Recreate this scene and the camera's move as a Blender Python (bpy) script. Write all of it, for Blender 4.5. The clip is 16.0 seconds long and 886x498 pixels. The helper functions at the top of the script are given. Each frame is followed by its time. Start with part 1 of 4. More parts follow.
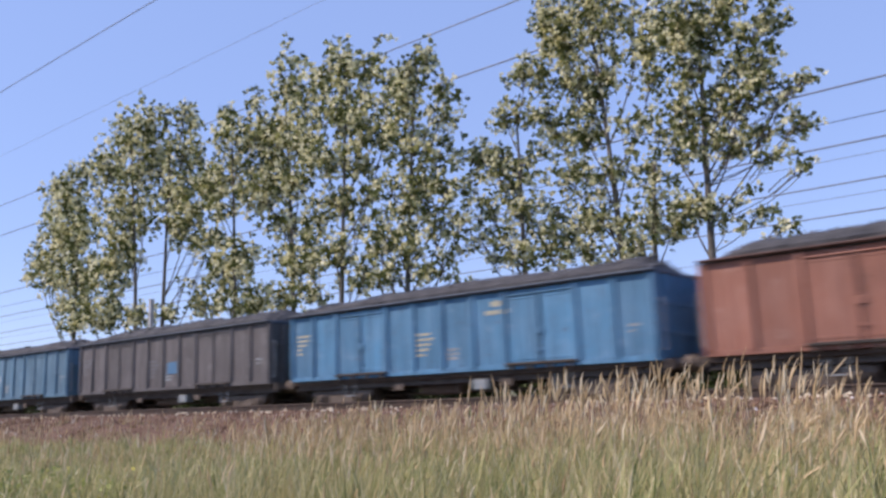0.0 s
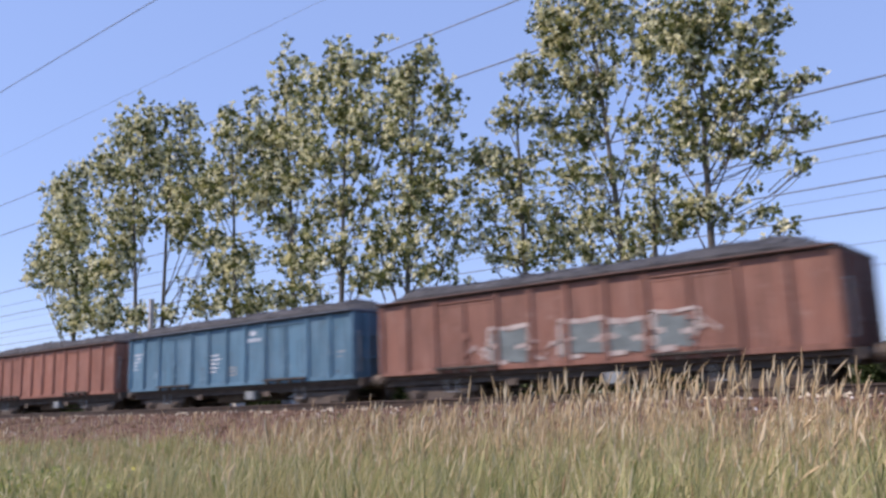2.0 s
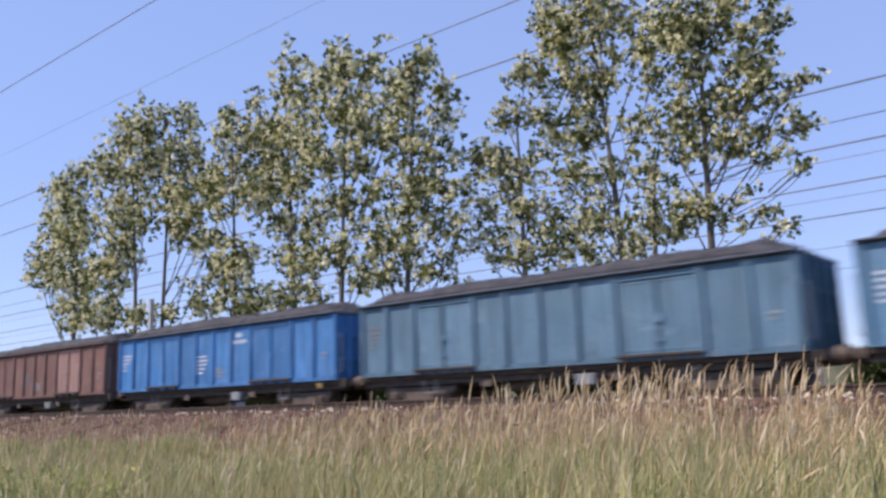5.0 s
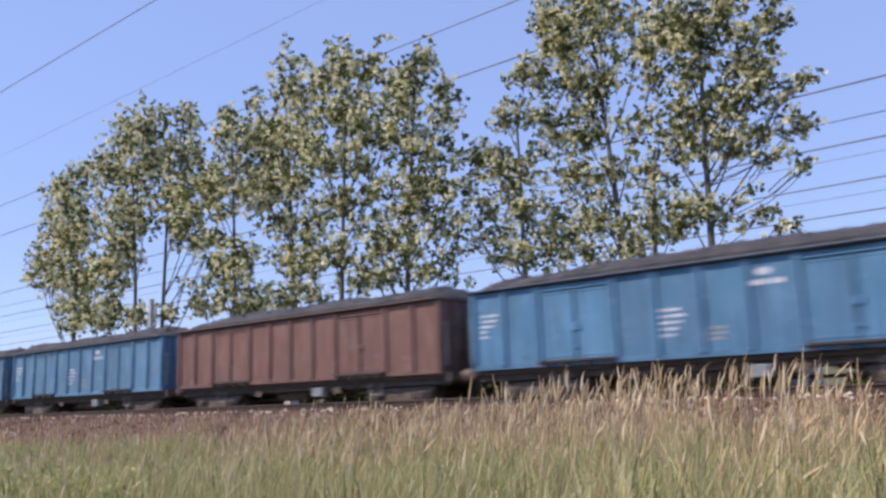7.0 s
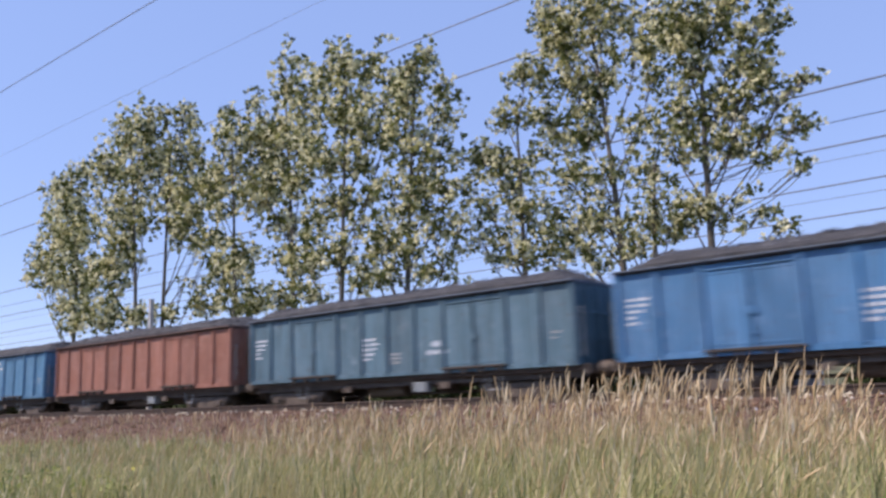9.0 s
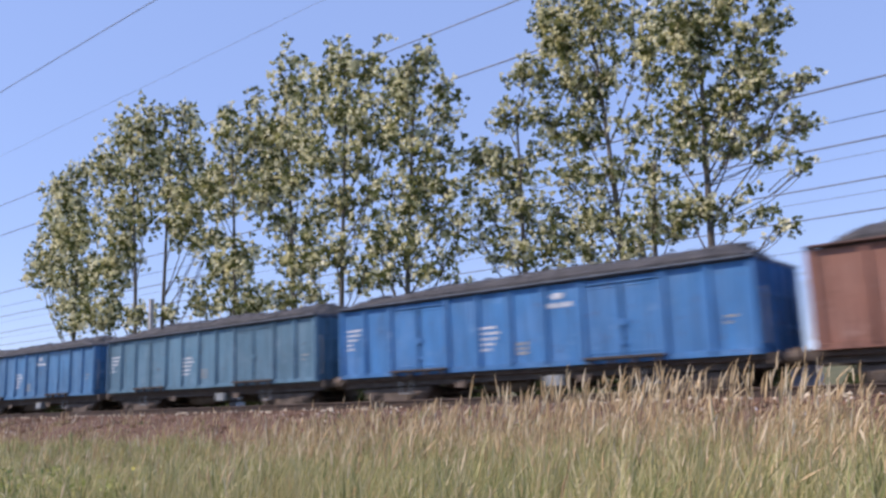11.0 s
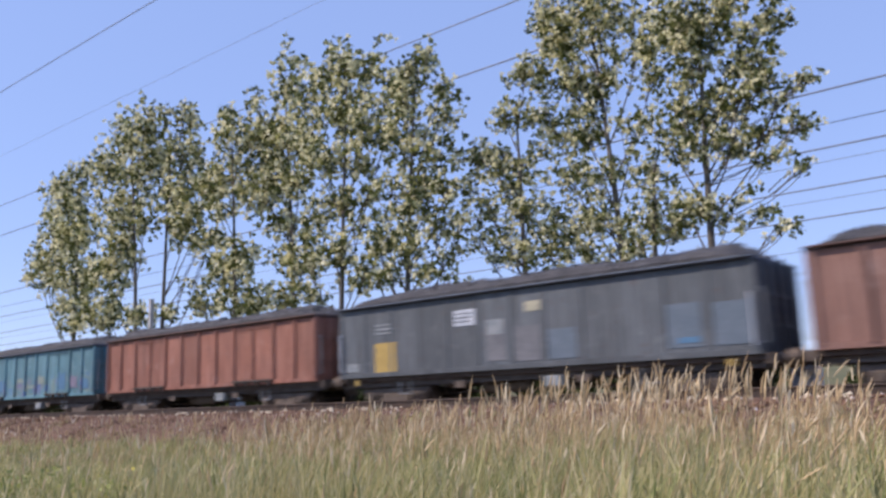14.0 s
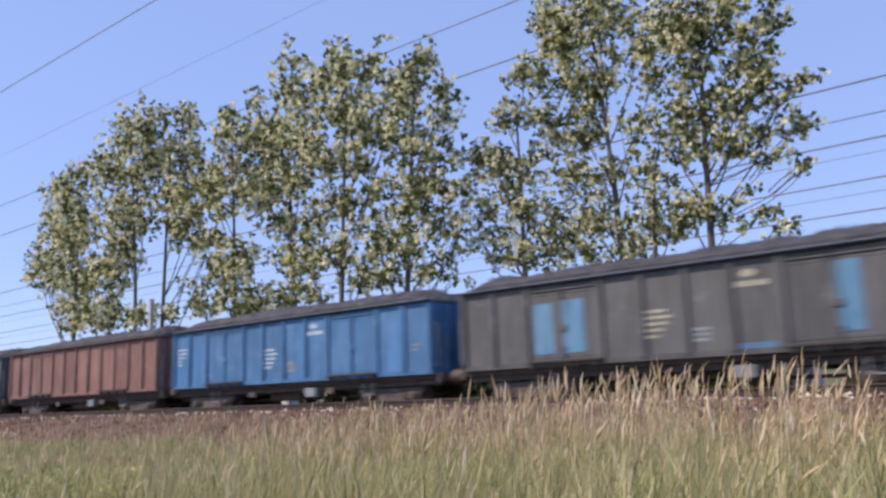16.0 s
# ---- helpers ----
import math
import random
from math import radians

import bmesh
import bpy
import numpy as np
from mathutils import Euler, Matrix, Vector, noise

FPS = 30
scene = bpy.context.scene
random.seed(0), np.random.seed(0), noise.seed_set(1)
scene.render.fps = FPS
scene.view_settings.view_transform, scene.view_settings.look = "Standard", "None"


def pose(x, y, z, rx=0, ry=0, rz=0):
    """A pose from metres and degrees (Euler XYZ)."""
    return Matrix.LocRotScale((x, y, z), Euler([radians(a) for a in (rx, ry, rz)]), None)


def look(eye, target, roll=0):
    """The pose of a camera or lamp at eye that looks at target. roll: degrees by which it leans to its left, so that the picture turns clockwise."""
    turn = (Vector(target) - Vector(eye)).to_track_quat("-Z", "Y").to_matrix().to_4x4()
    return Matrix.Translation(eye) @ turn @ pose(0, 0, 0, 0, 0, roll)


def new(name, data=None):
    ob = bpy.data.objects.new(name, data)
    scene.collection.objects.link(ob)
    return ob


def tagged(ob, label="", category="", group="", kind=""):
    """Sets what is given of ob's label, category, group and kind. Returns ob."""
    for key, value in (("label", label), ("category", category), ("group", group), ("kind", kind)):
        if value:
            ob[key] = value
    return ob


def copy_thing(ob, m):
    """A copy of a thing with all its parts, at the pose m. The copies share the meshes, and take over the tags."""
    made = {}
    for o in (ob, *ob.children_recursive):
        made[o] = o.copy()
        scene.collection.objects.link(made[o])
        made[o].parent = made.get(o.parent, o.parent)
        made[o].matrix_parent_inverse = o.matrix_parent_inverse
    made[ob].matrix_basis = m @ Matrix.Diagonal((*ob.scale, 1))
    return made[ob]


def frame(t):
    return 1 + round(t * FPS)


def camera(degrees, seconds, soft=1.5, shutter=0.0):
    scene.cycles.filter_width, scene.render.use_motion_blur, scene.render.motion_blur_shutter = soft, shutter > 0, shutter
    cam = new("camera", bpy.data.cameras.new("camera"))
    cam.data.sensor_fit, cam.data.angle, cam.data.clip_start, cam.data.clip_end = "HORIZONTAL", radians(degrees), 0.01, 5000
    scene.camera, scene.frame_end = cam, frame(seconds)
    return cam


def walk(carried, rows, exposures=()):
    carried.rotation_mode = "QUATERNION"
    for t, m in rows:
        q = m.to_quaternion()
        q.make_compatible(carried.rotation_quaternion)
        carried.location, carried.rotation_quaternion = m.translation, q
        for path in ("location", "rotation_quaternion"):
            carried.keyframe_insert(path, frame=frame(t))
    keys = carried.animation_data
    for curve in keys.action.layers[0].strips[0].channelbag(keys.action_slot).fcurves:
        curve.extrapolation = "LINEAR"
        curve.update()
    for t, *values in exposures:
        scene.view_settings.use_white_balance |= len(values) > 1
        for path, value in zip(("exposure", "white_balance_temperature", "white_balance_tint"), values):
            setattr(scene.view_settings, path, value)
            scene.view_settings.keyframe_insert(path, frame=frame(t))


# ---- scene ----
# Standing camera in a meadow beside a railway; a train of coal wagons rolls past, away to the left.
EYE = (0.0, -19.402, 0.454)
AIM = (-0.62819, 0.75830, 0.17423)
cam = camera(55.76, 16.0, soft=2.8, shutter=0.42)
STAND = look(EYE, tuple(e + 10 * a for e, a in zip(EYE, AIM)), roll=-2.15)
walk(cam, [(0.0, STAND), (16.0, STAND)], exposures=[(0.0, 0.36, 7150, 24), (16.0, 0.36, 7150, 24)])

# ---- light ----
SUN_TO = Vector((-0.52, -0.56, 0.74)).normalized()
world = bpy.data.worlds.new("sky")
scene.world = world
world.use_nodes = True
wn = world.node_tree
sky = wn.nodes.new("ShaderNodeTexSky")
sky.sky_type = "NISHITA"
sky.sun_disc = False
sky.sun_elevation = math.asin(SUN_TO.z)
sky.sun_rotation = math.atan2(SUN_TO.x, SUN_TO.y)
sky.air_density, sky.dust_density, sky.ozone_density = 0.9, 0.0, 3.2
wn.nodes["Background"].inputs["Strength"].default_value = 0.19
# a clear summer sky; a flat blue mixed in evens out its gradient
flat_blue = wn.nodes.new("ShaderNodeMix")
flat_blue.data_type = "RGBA"
flat_blue.inputs[0].default_value = 0.72
flat_blue.inputs[7].default_value = (1.16, 1.98, 3.95, 1.0)
wn.links.new(sky.outputs["Color"], flat_blue.inputs[6])
wn.links.new(flat_blue.outputs[2], wn.nodes["Background"].inputs["Color"])
sun = new("sun", bpy.data.lights.new("sun", "SUN"))
sun.data.energy, sun.data.angle, sun.data.color = 3.2, radians(0.6), (1.0, 0.95, 0.87)
sun.matrix_world = look(tuple(SUN_TO * 60), (0, 0, 0))

# ---- materials ----


def nodes_of(name):
    m = bpy.data.materials.new(name)
    m.use_nodes = True
    return m, m.node_tree, m.node_tree.nodes["Principled BSDF"]


def add(nt, kind, **values):
    n = nt.nodes.new(kind)
    for key, value in values.items():
        n.inputs[key.replace("_", " ")].default_value = value
    return n


def noise_tex(nt, scale, detail=4.0, rough=0.55, stretch=(1, 1, 1), source="Object"):
    co = nt.nodes.new("ShaderNodeTexCoord")
    mp = nt.nodes.new("ShaderNodeMapping")
    mp.inputs["Scale"].default_value = stretch
    nz = add(nt, "ShaderNodeTexNoise", Scale=scale, Detail=detail, Roughness=rough)
    info = nt.nodes.new("ShaderNodeObjectInfo")
    shift = nt.nodes.new("ShaderNodeMath")
    shift.operation = "MULTIPLY"
    shift.inputs[1].default_value = 53.0
    nt.links.new(info.outputs["Random"], shift.inputs[0])
    nt.links.new(shift.outputs["Value"], mp.inputs["Location"])
    nt.links.new(co.outputs[source], mp.inputs["Vector"])
    nt.links.new(mp.outputs["Vector"], nz.inputs["Vector"])
    return nz.outputs["Fac"]


def ramp(nt, fac, a, b, low=(0, 0, 0, 1), high=(1, 1, 1, 1)):
    r = nt.nodes.new("ShaderNodeValToRGB")
    r.color_ramp.elements[0].position, r.color_ramp.elements[1].position = a, b
    r.color_ramp.elements[0].color, r.color_ramp.elements[1].color = low, high
    nt.links.new(fac, r.inputs["Fac"])
    return r.outputs["Color"]


def mix(nt, fac, a, b, blend="MIX"):
    n = nt.nodes.new("ShaderNodeMix")
    n.data_type, n.blend_type = "RGBA", blend
    for value, socket in ((fac, n.inputs["Factor"]), (a, n.inputs["A"]), (b, n.inputs["B"])):
        socket_in = [i for i in n.inputs if i.name == socket.name and i.type == ("VALUE" if socket.name == "Factor" else "RGBA")][0]
        if hasattr(value, "links"):
            nt.links.new(value, socket_in)
        else:
            socket_in.default_value = value
    return [o for o in n.outputs if o.type == "RGBA"][0]


def bump(nt, bsdf, height, strength=0.3, distance=0.02):
    b = add(nt, "ShaderNodeBump", Strength=strength, Distance=distance)
    nt.links.new(height, b.inputs["Height"])
    nt.links.new(b.outputs["Normal"], bsdf.inputs["Normal"])


def c4(r, g, b):
    return (r, g, b, 1.0)


def paint(name, colour, rust=0.5, fade=0.25):
    """Worn wagon paint: sun-bleached, streaked with coal dust, rust where it has chipped; each sheet a little different."""
    m, nt, bs = nodes_of(name)
    info = nt.nodes.new("ShaderNodeObjectInfo")
    r, g, b = colour
    grey = (r + g + b) / 3
    faded = c4(*(ch * 0.75 + grey * 0.35 + 0.03 for ch in colour))
    dark = c4(*(ch * 0.50 + 0.010 for ch in colour))
    base = mix(nt, ramp(nt, info.outputs["Random"], 0.0, 1.0), c4(*(ch * 0.80 for ch in colour)), c4(*(min(1, ch * 1.2) for ch in colour)))
    base = mix(nt, ramp(nt, noise_tex(nt, 1.1, 4), 0.42, 0.78, c4(0, 0, 0), c4(fade * 2, fade * 2, fade * 2)), base, faded)
    base = mix(nt, ramp(nt, noise_tex(nt, 1.6, 5, 0.6, (5, 5, 0.35)), 0.42, 0.64, c4(0, 0, 0), c4(0.85, 0.85, 0.85)), base, dark)
    base = mix(nt, ramp(nt, noise_tex(nt, 2.4, 5, 0.65, (3.2, 3.2, 0.22)), 0.50, 0.70, c4(0, 0, 0), c4(0.55, 0.55, 0.55)), base, c4(*(min(0.6, ch * 1.15 + 0.07) for ch in colour)))
    base = mix(nt, ramp(nt, noise_tex(nt, 5.5, 6, 0.65), 0.64 - 0.08 * rust, 0.74, c4(0, 0, 0), c4(0.8, 0.8, 0.8)), base, c4(0.10, 0.048, 0.03))
    base = mix(nt, ramp(nt, noise_tex(nt, 2.1, 6, 0.7), 0.58, 0.72, c4(0, 0, 0), c4(0.45, 0.45, 0.45)), base, c4(*(min(0.6, ch * 0.9 + 0.22) for ch in colour)))
    base = mix(nt, ramp(nt, noise_tex(nt, 0.55, 3, 0.5), 0.38, 0.62, c4(0.26, 0.26, 0.26), c4(0, 0, 0)), base, c4(*(ch * 0.45 + 0.02 for ch in colour)))
    nt.links.new(base, bs.inputs["Base Color"])
    bs.inputs["Roughness"].default_value = 0.62
    bs.inputs["Specular IOR Level"].default_value = 0.35
    bump(nt, bs, noise_tex(nt, 3.0, 5), 0.25, 0.03)
    return m


def sprayed(name, colour):
    """The worn paint with faded graffiti colours over the lower half of the sheets."""
    m = paint(name, colour)
    nt = m.node_tree
    bs = nt.nodes["Principled BSDF"]
    under = bs.inputs["Base Color"].links[0].from_socket
    hue = nt.nodes.new("ShaderNodeValToRGB")
    tones = ((0.0, (0.06, 0.14, 0.34)), (0.28, (0.09, 0.19, 0.40)), (0.42, (0.21, 0.26, 0.20)), (0.58, (0.15, 0.25, 0.24)), (0.74, (0.20, 0.18, 0.26)), (1.0, (0.07, 0.16, 0.38)))
    while len(hue.color_ramp.elements) < len(tones):
        hue.color_ramp.elements.new(0.5)
    for e, (p, col) in zip(hue.color_ramp.elements, tones):
        e.position, e.color = p, c4(*col)
    nt.links.new(ramp(nt, noise_tex(nt, 1.3, 2, 0.4), 0.28, 0.72), hue.inputs["Fac"])
    co = nt.nodes.new("ShaderNodeTexCoord")
    axes = nt.nodes.new("ShaderNodeSeparateXYZ")
    nt.links.new(co.outputs["Object"], axes.inputs["Vector"])
    height = ramp(nt, axes.outputs["Z"], 0.55, 0.95, c4(0.85, 0.85, 0.85), c4(0, 0, 0))
    blot = ramp(nt, noise_tex(nt, 1.8, 3, 0.5), 0.42, 0.56)
    mask = mix(nt, 1.0, height, blot, "MULTIPLY")
    nt.links.new(mix(nt, mask, under, hue.outputs["Color"]), bs.inputs["Base Color"])
    return m


def mottled(name, a, b, scale, rough=0.85, strength=0.4, distance=0.02, metal=0.0, source="Object"):
    m, nt, bs = nodes_of(name)
    col = mix(nt, ramp(nt, noise_tex(nt, scale, 6, 0.6, source=source), 0.35, 0.68), c4(*a), c4(*b))
    col = mix(nt, ramp(nt, noise_tex(nt, scale * 7.3, 3, 0.6, source=source), 0.3, 0.75, c4(0, 0, 0), c4(0.45, 0.45, 0.45)), col, c4(*(ch * 0.5 for ch in a)))
    nt.links.new(col, bs.inputs["Base Color"])
    bs.inputs["Roughness"].default_value, bs.inputs["Metallic"].default_value = rough, metal
    bump(nt, bs, noise_tex(nt, scale * 4, 5, source=source), strength, distance)
    return m


def island(name, stops, rough=0.7, translucent=0.0, patch=None, clump=0.0):
    """A colour for each separate leaf, blade or stone, out of a ramp of colours."""
    m, nt, bs = nodes_of(name)
    geo = nt.nodes.new("ShaderNodeNewGeometry")
    r = nt.nodes.new("ShaderNodeValToRGB")
    while len(r.color_ramp.elements) < len(stops):
        r.color_ramp.elements.new(0.5)
    for e, (p, col) in zip(r.color_ramp.elements, stops):
        e.position, e.color = p, c4(*col)
    pick = geo.outputs["Random Per Island"]
    if clump:
        pick = mix(nt, clump, pick, ramp(nt, noise_tex(nt, 1.1, 2, 0.5), 0.32, 0.68))
    nt.links.new(pick, r.inputs["Fac"])
    shade = r.outputs["Color"]
    if patch:
        shade = mix(nt, ramp(nt, noise_tex(nt, 1.5, 3, 0.6), 0.40, 0.62, c4(0, 0, 0), c4(0.7, 0.7, 0.7)), shade, c4(*patch))
    nt.links.new(shade, bs.inputs["Base Color"])
    bs.inputs["Roughness"].default_value = rough
    bs.inputs["Specular IOR Level"].default_value = 0.3
    if translucent:
        tr = nt.nodes.new("ShaderNodeBsdfTranslucent")
        ms = add(nt, "ShaderNodeMixShader", Fac=translucent)
        nt.links.new(shade, tr.inputs["Color"])
        nt.links.new(bs.outputs["BSDF"], ms.inputs[1])
        nt.links.new(tr.outputs["BSDF"], ms.inputs[2])
        nt.links.new(ms.outputs["Shader"], nt.nodes["Material Output"].inputs["Surface"])
    return m


M_STEEL = mottled("grimy_steel", (0.092, 0.072, 0.058), (0.19, 0.148, 0.118), 3.0, 0.75, 0.4, 0.01)
# a darker steel than the underframe's, for the door sills
M_DARK_STEEL = mottled("dark_steel", (0.035, 0.030, 0.027), (0.08, 0.064, 0.052), 3.0, 0.8, 0.4, 0.01)
M_DUST = mottled("dusty_sill", (0.075, 0.055, 0.045), (0.15, 0.11, 0.085), 3.5, 0.85, 0.4, 0.01)
M_RIM = mottled("coal_stained_rim", (0.055, 0.075, 0.10), (0.12, 0.15, 0.19), 3.0, 0.8, 0.4, 0.01)
M_RIM_BROWN = mottled("coal_stained_brown_rim", (0.075, 0.042, 0.034), (0.15, 0.085, 0.068), 3.0, 0.8, 0.4, 0.01)
M_WHEEL = mottled("wheel_steel", (0.08, 0.062, 0.05), (0.16, 0.125, 0.10), 4.0, 0.6, 0.3, 0.01, 0.4)
M_RAIL = mottled("rusty_rail", (0.045, 0.030, 0.022), (0.10, 0.062, 0.042), 6.0, 0.75, 0.3, 0.005)
M_COAL = mottled("dusty_coal", (0.055, 0.055, 0.058), (0.115, 0.112, 0.115), 2.2, 0.9, 1.0, 0.12)
M_LUMP = island("coal_lump", [(0.0, (0.03, 0.03, 0.032)), (0.7, (0.10, 0.10, 0.105)), (1.0, (0.20, 0.20, 0.205))], 0.6)
M_BALLAST = mottled("ballast_bed", (0.125, 0.068, 0.042), (0.215, 0.125, 0.080), 2.5, 0.95, 1.0, 0.08, source="Object")
M_STONE = island("ballast_stone", [(0.0, (0.08, 0.042, 0.028)), (0.5, (0.175, 0.098, 0.058)), (0.93, (0.26, 0.155, 0.098)), (0.97, (0.55, 0.48, 0.40)), (1.0, (0.75, 0.70, 0.62))], 0.9)
M_CHALK = mottled("pale_stone_face", (0.60, 0.49, 0.34), (0.84, 0.71, 0.50), 8.0, 0.9, 0.3, 0.01)
M_SLEEPER = mottled("concrete_sleeper", (0.26, 0.23, 0.20), (0.38, 0.34, 0.30), 5.0, 0.9, 0.4, 0.01)
M_SOIL = mottled("meadow_ground", (0.10, 0.11, 0.045), (0.21, 0.185, 0.09), 0.7, 0.95, 0.8, 0.08)
# pale stops: silvery undersides, brightened further to paint in sunlit glints
M_LEAF = island("poplar_leaf", [(0.0, (0.065, 0.088, 0.028)), (0.36, (0.15, 0.175, 0.055)), (0.48, (0.35, 0.36, 0.15)), (0.58, (0.77, 0.74, 0.45)), (1.0, (0.93, 0.90, 0.66))], 0.4, 0.42, None, 0.12)
M_BUSH = island("bush_leaf", [(0.0, (0.025, 0.04, 0.012)), (0.7, (0.05, 0.075, 0.022)), (1.0, (0.09, 0.12, 0.04))], 0.6, 0.2)
M_BARK = mottled("poplar_bark", (0.09, 0.08, 0.065), (0.21, 0.19, 0.16), 3.0, 0.9, 0.8, 0.03)
M_BLADE = island("grass_blade", [(0.0, (0.06, 0.10, 0.028)), (0.34, (0.28, 0.335, 0.115)), (0.58, (0.48, 0.475, 0.205)), (0.82, (0.64, 0.565, 0.31)), (1.0, (0.86, 0.77, 0.51))], 0.7, 0.3, (0.52, 0.44, 0.235))
M_STALK = island("grass_ear", [(0.0, (0.42, 0.29, 0.16)), (0.4, (0.62, 0.46, 0.26)), (0.75, (0.78, 0.62, 0.39)), (1.0, (0.88, 0.79, 0.58))], 0.8, 0.2)
M_WEED = island("weed_leaf", [(0.0, (0.24, 0.28, 0.08)), (0.7, (0.36, 0.39, 0.12)), (0.93, (0.44, 0.42, 0.14)), (1.0, (0.66, 0.56, 0.08))], 0.6, 0.3)
M_WIRE = mottled("weathered_conductor", (0.14, 0.16, 0.21), (0.20, 0.22, 0.27), 0.5, 0.5, 0.0)
M_WHITE = mottled("old_white_lettering", (0.40, 0.48, 0.56), (0.70, 0.74, 0.78), 4.0, 0.7, 0.1)
M_CREAM = mottled("old_cream_lettering", (0.34, 0.34, 0.26), (0.58, 0.54, 0.38), 4.0, 0.7, 0.1)
M_GREYBOX = mottled("pale_grey_paint", (0.20, 0.24, 0.26), (0.36, 0.39, 0.40), 3.0, 0.7, 0.2)
M_FADED = mottled("faded_slate", (0.13, 0.14, 0.155), (0.21, 0.22, 0.235), 1.6, 0.7, 0.2)
M_POST = mottled("pale_concrete_post", (0.45, 0.44, 0.42), (0.60, 0.58, 0.55), 2.0, 0.9, 0.3)
# whitened to look sunlit where the blocks stand in the train's shade
M_BOX = mottled("bright_white_block", (0.66, 0.66, 0.67), (0.82, 0.82, 0.82), 2.0, 0.8, 0.3)
M_YELLOW = mottled("yellow_panel_paint", (0.42, 0.29, 0.08), (0.54, 0.38, 0.12), 2.5, 0.7, 0.2)

# ---- mesh helpers ----


def box(bm, lo, hi, bevel=0.0):
    """A box between two corners, with bevelled edges where asked."""
    size = [h - l for l, h in zip(lo, hi)]
    mid = [(h + l) / 2 for l, h in zip(lo, hi)]
    made = bmesh.ops.create_cube(bm, size=1.0, matrix=Matrix.Translation(mid) @ Matrix.Diagonal((*size, 1)))["verts"]
    if bevel:
        edges = list({e for v in made for e in v.link_edges})
        bmesh.ops.bevel(bm, geom=edges, offset=bevel, segments=1, affect="EDGES", profile=0.5)
    return bm


def tube(bm, a, b, r0, r1=None, sides=10):
    """A round bar from a to b."""
    a, b = Vector(a), Vector(b)
    turn = (b - a).to_track_quat("Z", "Y").to_matrix().to_4x4()
    bmesh.ops.create_cone(bm, cap_ends=True, segments=sides, radius1=r0, radius2=r0 if r1 is None else r1, depth=(b - a).length,
                          matrix=Matrix.Translation((a + b) / 2) @ turn)
    return bm


def mesh_from(name, bm, material):
    me = bpy.data.meshes.new(name)
    bm.to_mesh(me)
    bm.free()
    me.materials.append(material)
    return me


def part(name, bm, material, parent, label=""):
    """One mesh object under a thing or a part. bm: a bmesh, or a mesh that alike parts share."""
    me = bm if isinstance(bm, bpy.types.Mesh) else mesh_from(name, bm, material)
    ob = new(name, me)
    ob.parent = parent
    if label:
        ob["label"] = label
    return ob


def raw_mesh(name, verts, faces, material, smooth=False):
    me = bpy.data.meshes.new(name)
    me.from_pydata(verts if isinstance(verts[0], list) else [tuple(v) for v in verts], [], faces)
    me.materials.append(material)
    if smooth:
        me.polygons.foreach_set("use_smooth", [True] * len(me.polygons))
    return me


# ---- ground, track bed, rails ----
RAIL_TOP = 0.12
NEAR_TOP = 0.42


def ground_height(y):
    """The cross-section of land and railway embankment, from the meadow to beyond the trees."""
    # the rise from 20 to 60 is added, unseen, to hide the bright horizon
    pts = ((-4000, -0.9), (-10.5, -0.9), (-8.4, -0.45), (-6.9, 0.0), (-6.3, 0.08), (6, -0.15), (8.5, -1.0), (20, -1.0), (60, 3.0), (4000, 3.0))
    return float(np.interp(y, [p[0] for p in pts], [p[1] for p in pts]))


def build_ground():
    xs = [-4000, -900, -300, -150] + list(np.arange(-110, 31, 2.0)) + [80, 300, 900, 4000]
    ys = [-4000, -900, -300, -100, -50, -30] + list(np.arange(-24, -5.9, 0.6)) + list(np.arange(-4, 20, 2.0)) + [30, 40, 50, 60, 120, 300, 900, 4000]
    verts, faces = [], []
    for y in ys:
        for x in xs:
            z = ground_height(y)
            if abs(x) < 120 and -24 < y < -7:
                z += 0.10 * noise.noise(Vector((x * 0.35, y * 0.35, 0.0)))
            verts.append((x, y, z))
    w = len(xs)
    for j in range(len(ys) - 1):
        for i in range(w - 1):
            faces.append((j * w + i, j * w + i + 1, (j + 1) * w + i + 1, (j + 1) * w + i))
    ob = new("ground", raw_mesh("ground", verts, faces, M_SOIL, True))
    tagged(ob, "dry summer meadow ground rising to a railway embankment", "ground", kind="structure")


def build_bed(name, y0, y1, top, label):
    """A ballast bed along the line, with sloped and uneven shoulders."""
    xs = np.concatenate([[-400, -250, -160], np.arange(-110, 31, 0.5), [60, 150]])
    prof = ((y0 - 1.0, top - 0.75), (y0 - 0.45, top - 0.34), (y0, top - 0.02), (y0 + 0.5, top), (y1 - 0.5, top), (y1, top - 0.04), (y1 + 0.9, top - 0.7))
    verts, faces = [], []
    for x in xs:
        for y, z in prof:
            n = 0.05 * noise.noise(Vector((x * 0.9, y * 2.0, 3.0))) + 0.03 * noise.noise(Vector((x * 3.1, y * 4, 9.0)))
            verts.append((x, y + n, z + n))
    k = len(prof)
    for i in range(len(xs) - 1):
        for j in range(k - 1):
            faces.append((i * k + j, (i + 1) * k + j, (i + 1) * k + j + 1, i * k + j + 1))
    ob = new(name, raw_mesh(name, verts, faces, M_BALLAST, False))
    return tagged(ob, label, "ballast", kind="structure")


SLOPE = ((-8.75, -0.62), (-8.25, -0.36), (-7.5, -0.10), (-6.9, 0.07), (-6.4, 0.15), (-6.02, 0.215))


def slope_height(y):
    return float(np.interp(y, [p[0] for p in SLOPE], [p[1] for p in SLOPE]))


